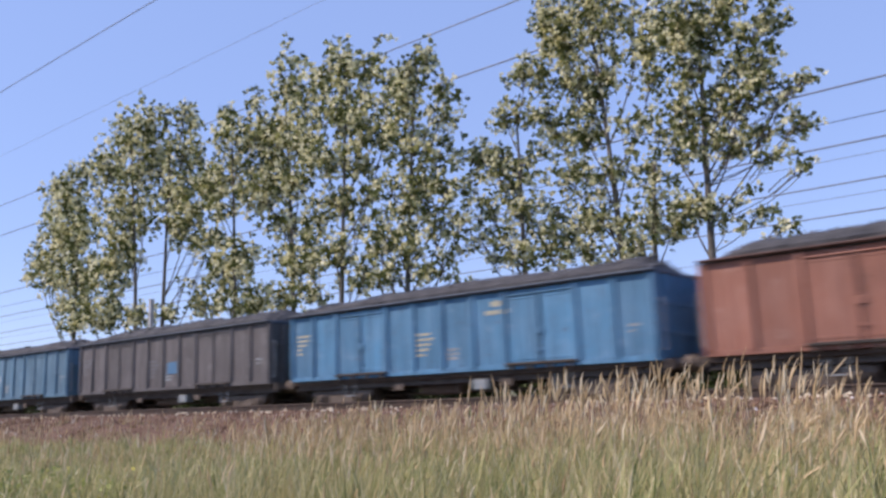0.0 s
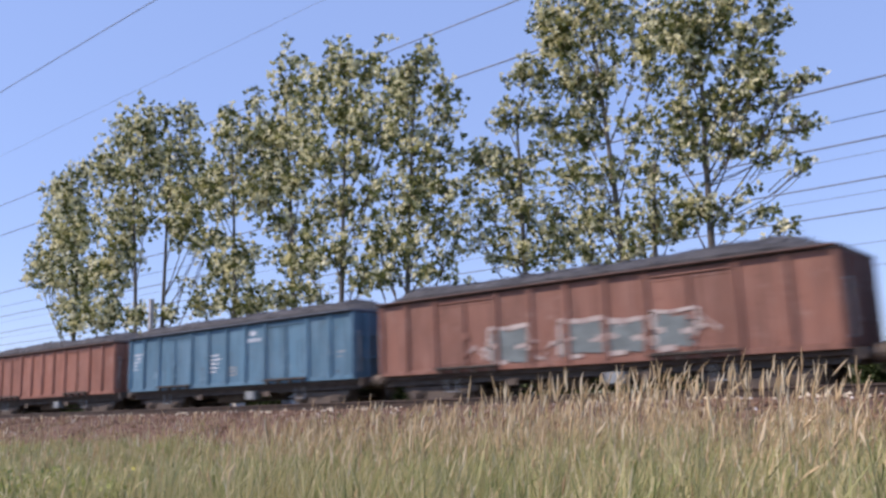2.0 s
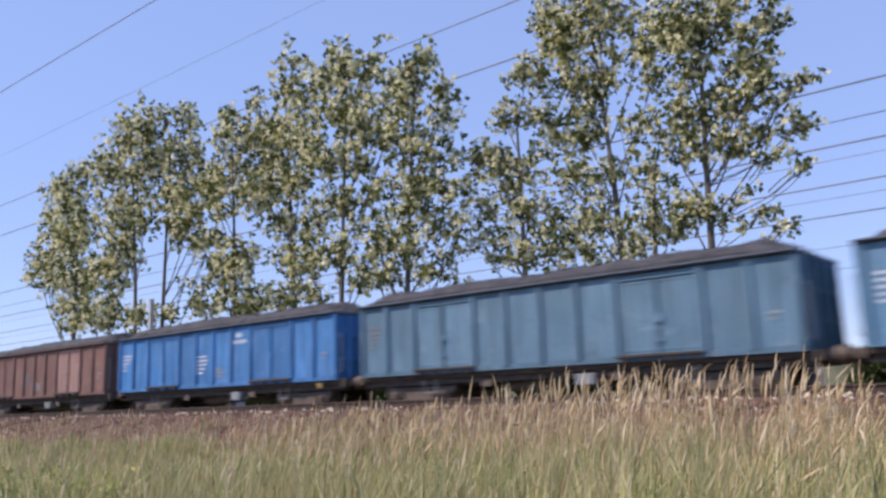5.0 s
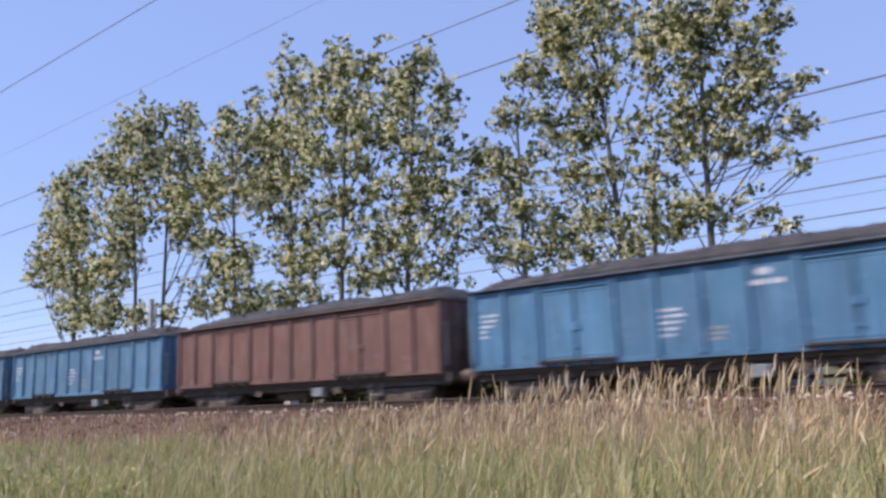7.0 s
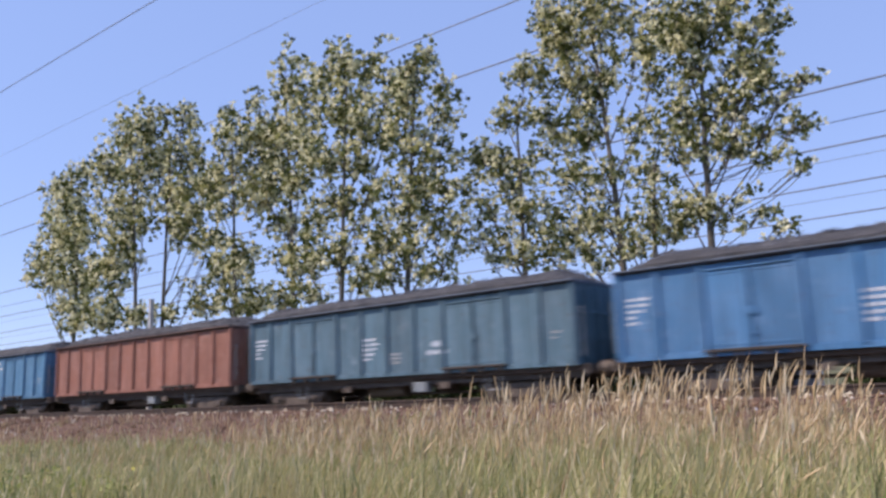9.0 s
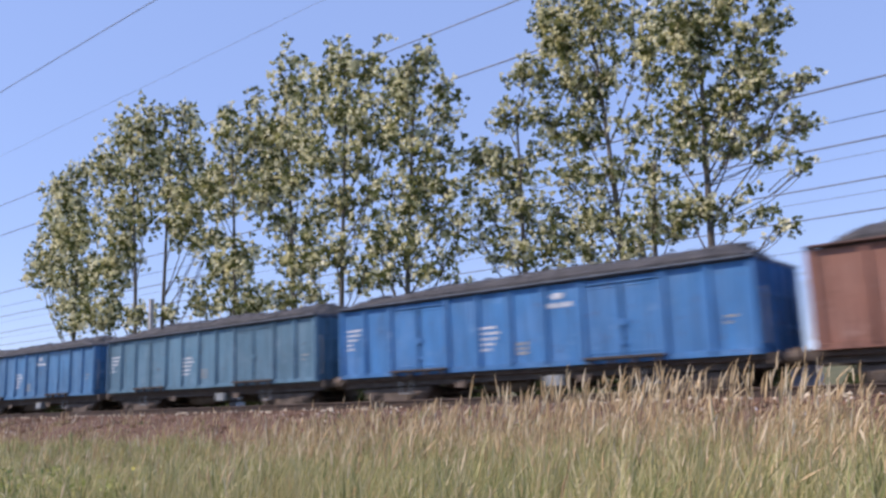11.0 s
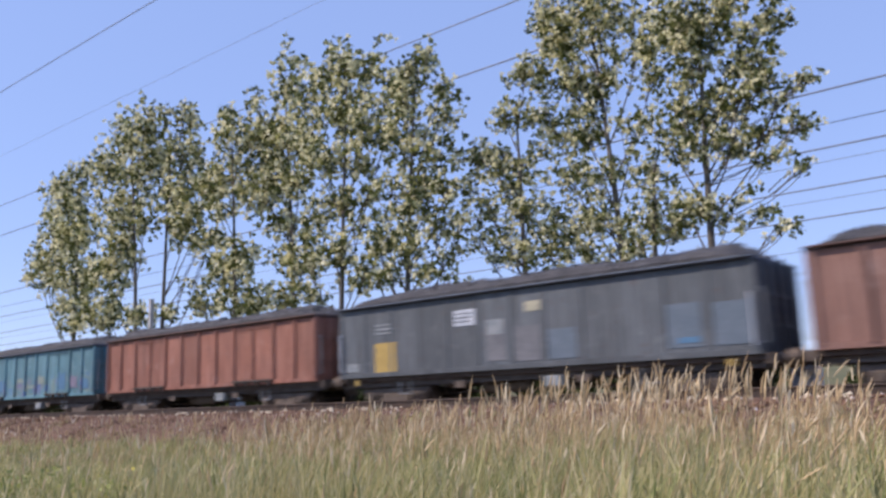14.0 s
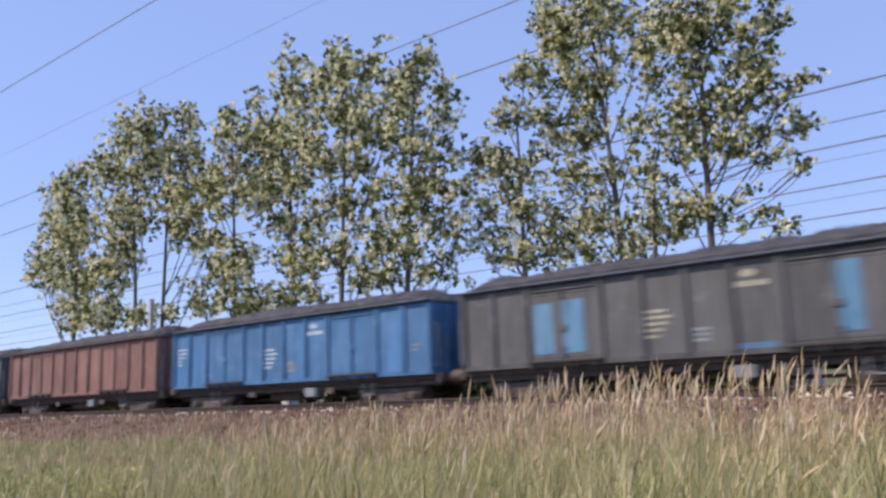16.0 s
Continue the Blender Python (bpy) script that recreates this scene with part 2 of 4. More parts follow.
def build_slope():
    """Spilled ballast down the meadow side of the embankment."""
    xs = np.concatenate([[-400, -250, -160], np.arange(-110, 31, 0.4), [60, 150]])
    ys = [p[0] for p in SLOPE]
    verts, faces = [], []
    for x in xs:
        for y in ys:
            n = 0.05 * noise.noise(Vector((x * 0.8, y * 2.0, 5.0))) + 0.025 * noise.noise(Vector((x * 3.0, y * 4, 1.0)))
            verts.append((x, y + 2 * n * (y < -8), slope_height(y) + n * (y < -6.1)))
    k = len(ys)
    for i in range(len(xs) - 1):
        for j in range(k - 1):
            faces.append((i * k + j, (i + 1) * k + j, (i + 1) * k + j + 1, i * k + j + 1))
    ob = new("embankment_slope", raw_mesh("embankment_slope", verts, faces, M_BALLAST))
    tagged(ob, "reddish-brown spilled ballast on the embankment slope", "embankment", kind="structure")


def build_stones():
    """Loose stones on the shoulder of the near bed."""
    rng = np.random.default_rng(5)
    verts, faces = [], []
    for _ in range(13000):
        x = rng.uniform(-75, 6)
        u = rng.random()
        y = -8.3 + 2.8 * u ** 0.7
        z = slope_height(y) if y < -6.02 else 0.24
        s = rng.uniform(0.02, 0.05) * (1.25 if x < -25 else 1.0)
        base = len(verts)
        a0 = rng.uniform(0, 6.28)
        for k in range(5):
            a = a0 + k * 1.257 + rng.uniform(-0.3, 0.3)
            verts.append((x + s * math.cos(a), y + s * math.sin(a), z + rng.uniform(-0.3, 0.3) * s))
        verts.append((x + rng.uniform(-0.4, 0.4) * s, y, z + s * rng.uniform(0.6, 1.0)))
        verts.append((x, y, z - s * 0.8))
        for k in range(5):
            faces.append((base + k, base + (k + 1) % 5, base + 5))
            faces.append((base + (k + 1) % 5, base + k, base + 6))
    ob = new("ballast_stones", raw_mesh("ballast_stones", verts, faces, M_STONE))
    tagged(ob, "loose reddish and pale track stones on the embankment shoulder", "stones", kind="stuff")


def build_rail(name, y, top, label):
    bm = bmesh.new()
    box(bm, (-400, y - 0.036, top - 0.04), (150, y + 0.036, top), 0.008)
    box(bm, (-400, y - 0.009, top - 0.15), (150, y + 0.009, top - 0.041))
    box(bm, (-400, y - 0.07, top - 0.172), (150, y + 0.07, top - 0.151))
    ob = new(name, mesh_from(name, bm, M_RAIL))
    tagged(ob, label, "rail", "rails", "structure")


def build_sleepers():
    """Concrete sleepers of both tracks where the camera passes them nearest."""
    bm = bmesh.new()
    box(bm, (-0.13, -1.3, -0.2), (0.13, 1.3, 0.0), 0.02)
    me = mesh_from("sleeper", bm, M_SLEEPER)
    for y, top, count in ((0.0, RAIL_TOP - 0.175, 110), (-4.1, NEAR_TOP - 0.175, 110)):
        for i in range(count):
            ob = new("sleeper", me)
            ob.location = (4 - 0.6 * i, y, top)
            tagged(ob, "grey concrete railway sleeper bedded in ballast", "sleeper", "sleepers of the track", "structure")


def build_crest():
    """A row of pale stones showing along the crest of the near bed."""
    rng = np.random.default_rng(15)
    bm = bmesh.new()
    for q in ((1, 0, 0), (-0.8, 0.2, 0.1), (0, 1, 0), (0.1, -0.9, 0), (0, 0.1, 0.8), (0, 0, -0.6)):
        bm.verts.new(q)
    bmesh.ops.convex_hull(bm, input=bm.verts[:])
    me = mesh_from("pale_stone", bm, M_CHALK)
    for n in range(230):
        ob = new("pale_stone", me)
        s = rng.uniform(0.03, 0.075)
        x = 1.5 - 42.0 * rng.random() ** 1.1
        ob.matrix_basis = pose(x, rng.uniform(-6.05, -5.7) if n % 2 else rng.uniform(-5.35, -5.0), 0.235 if n % 2 else 0.265, 0, 0, rng.uniform(0, 360)) @ Matrix.Diagonal((s, s, s, 1))
        tagged(ob, "pale track stone lying on the ballast crest", "stone", "pale stones on the crest")


# ---- wagons ----
BODY = 12.94
HALF = 1.42
SIDE_LOW, SIDE_TOP = 1.215, 3.25
PANEL = BODY / 12


def wagon_template(coat):
    """A four-axle high-sided open wagon with two double doors a side, on two bogies."""
    w = new("coal_wagon")

    def painted(name, bm, parent, label=""):
        ob = part(name, bm, coat, parent, label)
        ob.material_slots[0].link = "OBJECT"
        ob.material_slots[0].material = coat
        return ob

    shared = {}

    def once(key, make, material=coat):
        if key not in shared:
            shared[key] = mesh_from(key, make(bmesh.new()), material)
        return shared[key]

    part("floor", box(bmesh.new(), (0.02, -HALF + 0.03, 1.16), (BODY - 0.02, HALF - 0.03, 1.23)), M_STEEL, w)
    for s in (-1, 1):
        y = s * HALF
        wall = painted("side_wall", box(bmesh.new(), (0.0, min(y, y - s * 0.05), SIDE_LOW - 0.11), (BODY, max(y, y - s * 0.05), SIDE_LOW + 0.03), 0.01), w)
        # sheets between the posts, a little dished
        for i in range(12):
            door = i in (2, 3, 8, 9)

            def sheet(bm, door=door):
                x0, x1 = 0.03, PANEL - 0.03
                if door:
                    box(bm, (x0 - 0.01, -0.018, 0.05), (x1 + 0.01, 0.012, 1.93), 0.006)
                    for z in (0.14, 1.72):
                        box(bm, (x0 + 0.03, -0.028, z - 0.03), (x1 - 0.03, -0.018, z + 0.03), 0.004)
                else:
                    box(bm, (x0 - 0.03, -0.012, 0.03), (x1 + 0.03, 0.012, 1.94), 0.006)
                return bm

            me = once("door_leaf" if door else "panel", sheet)
            ob = painted("door_leaf" if door else "panel", me, wall)
            ob.matrix_basis = pose(i * PANEL if s < 0 else (i + 1) * PANEL, s * (HALF - 0.05), SIDE_LOW, 0, 0, 0 if s < 0 else 180)
        # upright posts of hat section
        for i in range(13):
            if i in (3, 9):
                continue

            def post(bm):
                v = [bm.verts.new(p) for p in ((-0.075, 0, 0), (-0.050, -0.105, 0), (0.050, -0.105, 0), (0.075, 0, 0),
                                               (-0.075, 0, 1.95), (-0.050, -0.085, 1.95), (0.050, -0.085, 1.95), (0.075, 0, 1.95))]
                for f in ((0, 1, 5, 4), (1, 2, 6, 5), (2, 3, 7, 6), (3, 0, 4, 7), (3, 2, 1, 0), (4, 5, 6, 7)):
                    bm.faces.new([v[j] for j in f])
                return bm

            ob = painted("post", once("post", post), wall)
            x = min(max(i * PANEL, 0.075), BODY - 0.075)
            ob.matrix_basis = pose(x, s * (HALF - 0.055), SIDE_LOW, 0, 0, 0 if s < 0 else 180)
        # locking bars of the doors
        for x0 in (2 * PANEL, 8 * PANEL):
            for x in (x0 + PANEL - 0.04, x0 + PANEL + 0.05):
                def bar(bm):
                    tube(bm, (0, -0.012, 0.05), (0, -0.012, 1.80), 0.018, sides=6)
                    box(bm, (-0.05, -0.06, 0.75), (0.05, -0.01, 0.92), 0.01)
                    box(bm, (-0.03, -0.055, 0.30), (0.03, -0.01, 0.38), 0.01)
                    return bm
                ob = painted("lock_bar", once("lock_bar", bar), wall)
                ob.matrix_basis = pose(x, s * (HALF - 0.035), SIDE_LOW, 0, 0, 0 if s < 0 else 180)

            def lintel(bm):
                box(bm, (0.12, -0.035, 1.79), (2 * PANEL - 0.12, 0.0, 1.83), 0.01)
                return bm
            ob = painted("door_lintel", once("door_lintel", lintel), wall)
            ob.matrix_basis = pose(x0 if s < 0 else x0 + 2 * PANEL, s * (HALF - 0.02), SIDE_LOW, 0, 0, 0 if s < 0 else 180)

            def sill(bm):
                box(bm, (0.0, -0.13, -0.02), (2 * PANEL, 0.0, 0.05), 0.012)
                for k in range(4):
                    box(bm, (0.12 + k * 0.6, -0.11, -0.14), (0.20 + k * 0.6, 0.0, -0.02))
                return bm
            ob = part("door_sill", once("door_sill", sill, M_DARK_STEEL), M_DARK_STEEL, wall)
            ob.matrix_basis = pose(x0 if s < 0 else x0 + 2 * PANEL, s * (HALF - 0.03), SIDE_LOW, 0, 0, 0 if s < 0 else 180)
        painted("top_rail", box(bmesh.new(), (-0.02, min(y + s * 0.11, y - s * 0.07), SIDE_TOP - 0.06), (BODY + 0.02, max(y + s * 0.11, y - s * 0.07), SIDE_TOP), 0.02), w)
        part("side_sill", box(bmesh.new(), (-0.05, min(s * 1.16, s * 1.27), 0.985), (BODY + 0.05, max(s * 1.16, s * 1.27), SIDE_LOW - 0.113), 0.01), M_DUST, w, "dusty rust-brown sill")
        bm = bmesh.new()
        box(bm, (-0.06, min(s * 0.98, s * 1.08), 0.86), (BODY + 0.06, max(s * 0.98, s * 1.08), 1.15), 0.01)
        box(bm, (-0.06, min(s * 0.98, s * 1.16), 0.83), (BODY + 0.06, max(s * 0.98, s * 1.16), 0.865))
        part("sole_bar", bm, M_STEEL, w)
    bm = bmesh.new()
    for y in (-0.22, 0.22):
        box(bm, (0.0, y - 0.02, 0.83), (BODY, y + 0.02, 1.155), 0.005)
    box(bm, (0.0, -0.30, 0.805), (BODY, 0.30, 0.83), 0.005)
    part("centre_sill", bm, M_STEEL, w)
    for x in (3.9, 5.3, 7.7, 9.1):
        part("cross_member", box(bmesh.new(), (x - 0.05, -1.0, 0.74), (x + 0.05, 1.0, 1.155), 0.005), M_STEEL, w)
    # end walls
    for e in (0, 1):
        x = 0.0 if e == 0 else BODY
        d = -1 if e == 0 else 1
        wall = painted("end_wall", box(bmesh.new(), (min(x, x - d * 0.05), -HALF + 0.06, SIDE_LOW - 0.1), (max(x, x - d * 0.05), HALF - 0.06, SIDE_TOP - 0.1), 0.008), w)
        for y in (-0.9, -0.3, 0.3, 0.9):
            bm = bmesh.new()
            box(bm, (min(x, x + d * 0.13), y - 0.06, SIDE_LOW - 0.05), (max(x, x + d * 0.13), y + 0.06, SIDE_TOP - 0.12), 0.02)
            painted("rib", bm, wall)
        for z in (1.75, 2.45):
            bm = bmesh.new()
            box(bm, (min(x, x + d * 0.05), -HALF + 0.1, z - 0.05), (max(x, x + d * 0.05), HALF - 0.1, z + 0.05), 0.012)
            painted("cross_rib", bm, wall)
        for y in (-HALF + 0.01, HALF - 0.09):
            painted("corner_post", box(bmesh.new(), (min(x - d * 0.06, x + d * 0.03), y, SIDE_LOW - 0.1), (max(x - d * 0.06, x + d * 0.03), y + 0.08, SIDE_TOP - 0.11), 0.012), wall)
        painted("top_rail", box(bmesh.new(), (min(x - d * 0.07, x + d * 0.05), -HALF + 0.075, SIDE_TOP - 0.108), (max(x - d * 0.07, x + d * 0.05), HALF - 0.075, SIDE_TOP - 0.004), 0.02), w)
        # head stock, buffers, hook
        part("head_stock", box(bmesh.new(), (min(x + d * 0.08, x + d * 0.20), -1.3, 0.90), (max(x + d * 0.08, x + d * 0.20), 1.3, 1.14), 0.01), M_STEEL, w)
        for y in (-0.875, 0.875):
            b = part("buffer", tube(bmesh.new(), (x + d * 0.20, y, 1.02), (x + d * 0.40, y, 1.02), 0.11, 0.10, 12), M_STEEL, w)
            part("buffer_head", tube(bmesh.new(), (x + d * 0.41, y, 1.02), (x + d * 0.545, y, 1.02), 0.20, 0.21, 16), M_WHEEL, b)
        bm = bmesh.new()
        box(bm, (min(x + d * 0.2, x + d * 0.52), -0.05, 0.95), (max(x + d * 0.2, x + d * 0.52), 0.05, 1.08), 0.02)
        tube(bm, (x + d * 0.45, -0.12, 1.0), (x + d * 0.545, -0.12, 0.86), 0.03, sides=6)
        tube(bm, (x + d * 0.45, 0.12, 1.0), (x + d * 0.545, 0.12, 0.86), 0.03, sides=6)
        part("coupling", bm, M_STEEL, w)
        bm = bmesh.new()
        tube(bm, (x + d * 0.22, -0.45, 0.95), (x + d * 0.42, -0.42, 0.62), 0.03, sides=6)
        tube(bm, (x + d * 0.42, -0.42, 0.62), (x + d * 0.54, -0.40, 0.80), 0.03, sides=6)
        part("brake_hose", bm, M_STEEL, w)
        # hand rail on the corner
        bm = bmesh.new()
        for y in (-1.30,):
            tube(bm, (x + d * 0.12, y, 1.35), (x + d * 0.12, y, 2.55), 0.018, sides=6)
            tube(bm, (x, y, 1.36), (x + d * 0.12, y, 1.36), 0.018, sides=6)
            tube(bm, (x, y, 2.54), (x + d * 0.12, y, 2.54), 0.018, sides=6)
        part("grab_rail", bm, M_GREYBOX, w, "pale grey grab rail")
    # bogies
    for bx in (1.97, BODY - 1.97):
        bog = part("bogie", box(bmesh.new(), (bx - 0.22, -1.0, 0.52), (bx + 0.22, 1.0, 0.80), 0.03), M_STEEL, w)
        for s in (-1, 1):
            bm = bmesh.new()
            y = s * 1.0
            lo, hi = min(y - 0.06, y + 0.06), max(y - 0.06, y + 0.06)
            box(bm, (bx - 1.35, lo, 0.62), (bx + 1.35, hi, 0.78), 0.02)
            box(bm, (bx - 0.55, lo, 0.40), (bx + 0.55, hi, 0.64), 0.02)
            for k in (-1, 1):
                box(bm, (bx + k * 0.9 - 0.33, lo, 0.55), (bx + k * 0.9 + 0.33, hi, 0.64), 0.01)
            part("side_frame", bm, M_STEEL, bog)
            for k in (-1, 1):
                ax = bx + k * 0.9
                bm = bmesh.new()
                box(bm, (ax - 0.14, min(s * 0.96, s * 1.14), 0.40), (ax + 0.14, max(s * 0.96, s * 1.14), 0.66), 0.03)
                tube(bm, (ax, s * 1.14, 0.54), (ax, s * 1.19, 0.54), 0.10, 0.09, 12)
                part("axle_box", bm, M_STEEL, bog)
                for q in (-1, 1):
                    bm = bmesh.new()
                    for n in range(4):
                        tube(bm, (ax + q * 0.24, s * 1.03, 0.46 + n * 0.05), (ax + q * 0.24, s * 1.03, 0.49 + n * 0.05), 0.08, sides=10)
                    part("spring", bm, M_STEEL, bog)
        for k in (-1, 1):
            ax = bx + k * 0.9
            part("axle", tube(bmesh.new(), (ax, -1.1, RAIL_TOP + 0.46), (ax, 1.1, RAIL_TOP + 0.46), 0.08), M_STEEL, bog)
            for s in (-1, 1):
                bm = bmesh.new()
                tube(bm, (ax, s * 0.69, RAIL_TOP + 0.46), (ax, s * 0.82, RAIL_TOP + 0.46), 0.46, 0.455, 28)
                tube(bm, (ax, s * 0.66, RAIL_TOP + 0.46), (ax, s * 0.692, RAIL_TOP + 0.46), 0.485, 0.485, 28)
                tube(bm, (ax, s * 0.82, RAIL_TOP + 0.46), (ax, s * 0.87, RAIL_TOP + 0.46), 0.14, 0.12, 12)
                part("wheel", bm, M_WHEEL, bog)
    # brake gear, steps and cabinets under the frame
    bm = bmesh.new()
    tube(bm, (5.0, -0.55, 0.72), (6.5, -0.55, 0.72), 0.2, sides=14)
    part("air_tank", bm, M_STEEL, w)
    bm = bmesh.new()
    tube(bm, (7.2, 0.1, 0.78), (7.9, 0.1, 0.78), 0.17, sides=12)
    tube(bm, (3.3, 0.25, 0.62), (9.6, 0.25, 0.62), 0.025, sides=6)
    tube(bm, (3.3, -0.25, 0.58), (9.6, -0.25, 0.58), 0.025, sides=6)
    part("brake_gear", bm, M_STEEL, w)
    part("valve_box", box(bmesh.new(), (7.35, -1.28, 0.62), (7.85, -1.0, 0.90), 0.02), M_GREYBOX, w, "pale grey brake valve box")
    for x in (2.45, 10.1):
        for s in (-1, 1):
            bm = bmesh.new()
            y = s * 1.36
            tube(bm, (x, y, 0.95), (x, y, 0.60), 0.018, sides=6)
            tube(bm, (x + 0.42, y, 0.95), (x + 0.42, y, 0.60), 0.018, sides=6)
            box(bm, (x - 0.02, min(y, y - s * 0.12), 0.585), (x + 0.44, max(y, y - s * 0.12), 0.615), 0.006)
            part("foot_step", bm, M_GREYBOX, w, "pale painted foot step")
    for x in (4.4, 8.3):
        bm = bmesh.new()
        box(bm, (x, -1.24, 0.70), (x + 0.34, -1.21, 0.90), 0.004)
        part("lever_plate", bm, M_STEEL, w)
    return w


def bars(x, z, widths, height, gap, y=-HALF - 0.032):
    """Illegible lettering as rows of plain bars on a side."""
    bm = bmesh.new()
    for row, line in enumerate(widths):
        cx = x
        for width in line:
            box(bm, (cx, y - 0.004, z - row * (height + gap) - height), (cx + width, y, z - row * (height + gap)))
            cx += width + 0.04
    return bm


def lettering(w, colour, emblem=True, data=True, left=True, x_emblem=7.58, z_emblem=2.96):
    """Emblem with its line, data block and number lines, as plain shapes."""
    y = -HALF + 0.034
    if emblem:
        bm = bars(x_emblem, z_emblem - 0.27, ((0.26, 0.17, 0.26), ), 0.12, 0.05, y)
        v = [bm.verts.new((x_emblem + 0.36 + 0.18 * math.cos(a), y - 0.004, z_emblem - 0.10 + 0.09 * math.sin(a))) for a in np.linspace(0, 5.6, 10)]
        bm.faces.new(v)
        part("emblem", bm, colour, w, "pale painted emblem over a line of lettering")
    if data:
        tagged(part("data_mark", bars(5.46, 2.27, ((0.12, 0.36), (0.16, 0.44), (0.30, 0.20), (0.14, 0.26), (0.20, 0.1)), 0.075, 0.07, y), colour, w, "pale painted data lines"), kind="stuff")
        tagged(part("data_square", bars(6.62, 1.78, ((0.2, 0.14), (0.14, 0.2), (0.36,)), 0.08, 0.04, y), M_GREYBOX, w, "worn pale painted data square"), kind="stuff")
    if left:
        tagged(part("number_mark", bars(0.30, 2.58, ((0.2, 0.34), (0.14, 0.36), (0.3, 0.1), (0.2,), (0.14, 0.1)), 0.07, 0.07, y), colour, w, "pale painted number lines"), kind="stuff")
        tagged(part("number_mark", bars(BODY - 0.75, 2.0, ((0.3,), (0.16,)), 0.06, 0.08, y), M_GREYBOX, w, "pale painted number lines"), kind="stuff")


def swirl(x, z, length, height, thick, turns, phase):
    """One sprayed stroke: a waving ribbon lying on the side."""
    bm = bmesh.new()
    y = -HALF + (0.012 if thick < 0.2 else 0.020)
    prev = None
    for i in range(25):
        u = i / 24
        cx = x + length * u + 0.18 * height * math.sin(turns * 12 * u + phase)
        cz = z + 0.5 * height * math.sin(turns * 6.28 * u + phase)
        t = thick * (0.6 + 0.4 * math.sin(9 * u + phase))
        pair = (bm.verts.new((cx - 0.3 * t, y, cz - t)), bm.verts.new((cx + 0.3 * t, y, cz + t)))
        if prev:
            bm.faces.new((prev[0], pair[0], pair[1], prev[1]))
        prev = pair
    made = bmesh.ops.extrude_face_region(bm, geom=bm.faces[:])["geom"]
    bmesh.ops.translate(bm, vec=(0, -0.006, 0), verts=[v for v in made if isinstance(v, bmesh.types.BMVert)])
    bmesh.ops.recalc_face_normals(bm, faces=bm.faces[:])
    return bm


def letter_fill(w, x, z, wide, high, colour, n, label="grey-green sprayed graffiti letter"):
    """The slanted filled body of one sprayed letter."""
    rng = random.Random(70 + n)
    bm = bmesh.new()
    y = -HALF + 0.020
    ring = [(0.02, 0.0), (0.45, 0.08), (0.95, 0.02), (1.0, 0.45), (0.88, 0.95), (0.5, 0.85), (0.08, 1.0), (-0.03, 0.5)]
    pts = [(x + wide * (u + 0.12 * v + rng.uniform(-0.04, 0.04)), z + high * (v + rng.uniform(-0.05, 0.05))) for u, v in ring]
    front = [bm.verts.new((px, y - 0.006, pz)) for px, pz in pts]
    back = [bm.verts.new((px, y, pz)) for px, pz in pts]
    bm.faces.new(front)
    for i in range(len(pts)):
        k = (i + 1) % len(pts)
        bm.faces.new((front[i], back[i], back[k], front[k]))
    bmesh.ops.recalc_face_normals(bm, faces=bm.faces[:])
    part("sprayed_tag", bm, colour, w, label)


def letter_edge(w, x, z, wide, high, colour, n):
    """The broken pale outline round one sprayed letter, with a bar across it."""
    rng = random.Random(90 + n)
    y = -HALF + 0.010
    for u0, v0, u1, v1 in ((0.0, 0.1, 0.02, 1.0), (0.0, 1.0, 0.55, 0.95), (0.6, 0.95, 1.1, 1.02), (1.08, 0.3, 1.12, 1.0), (-0.25, 0.42, 0.3, 0.52), (0.7, 0.40, 1.25, 0.55), (0.1, 0.0, 0.5, 0.05)):
        a = Vector((x + wide * u0 + rng.uniform(-0.05, 0.05), y, z + high * v0))
        b = Vector((x + wide * u1 + rng.uniform(-0.05, 0.05), y, z + high * v1))
        d = (b - a).normalized()
        side = Vector((-d.z, 0, d.x)) * rng.uniform(0.04, 0.075)
        bm = bmesh.new()
        quad = [bm.verts.new(p + Vector((0, dy, 0))) for dy in (-0.006, 0) for p in (a - side, b - side, b + side * 0.7, a + side)]
        for f in ((0, 1, 2, 3), (7, 6, 5, 4), (0, 4, 5, 1), (1, 5, 6, 2), (2, 6, 7, 3), (3, 7, 4, 0)):
            bm.faces.new([quad[i] for i in f])
        bmesh.ops.recalc_face_normals(bm, faces=bm.faces[:])
        part("sprayed_stroke", bm, colour, w, "pale pink sprayed graffiti outline")


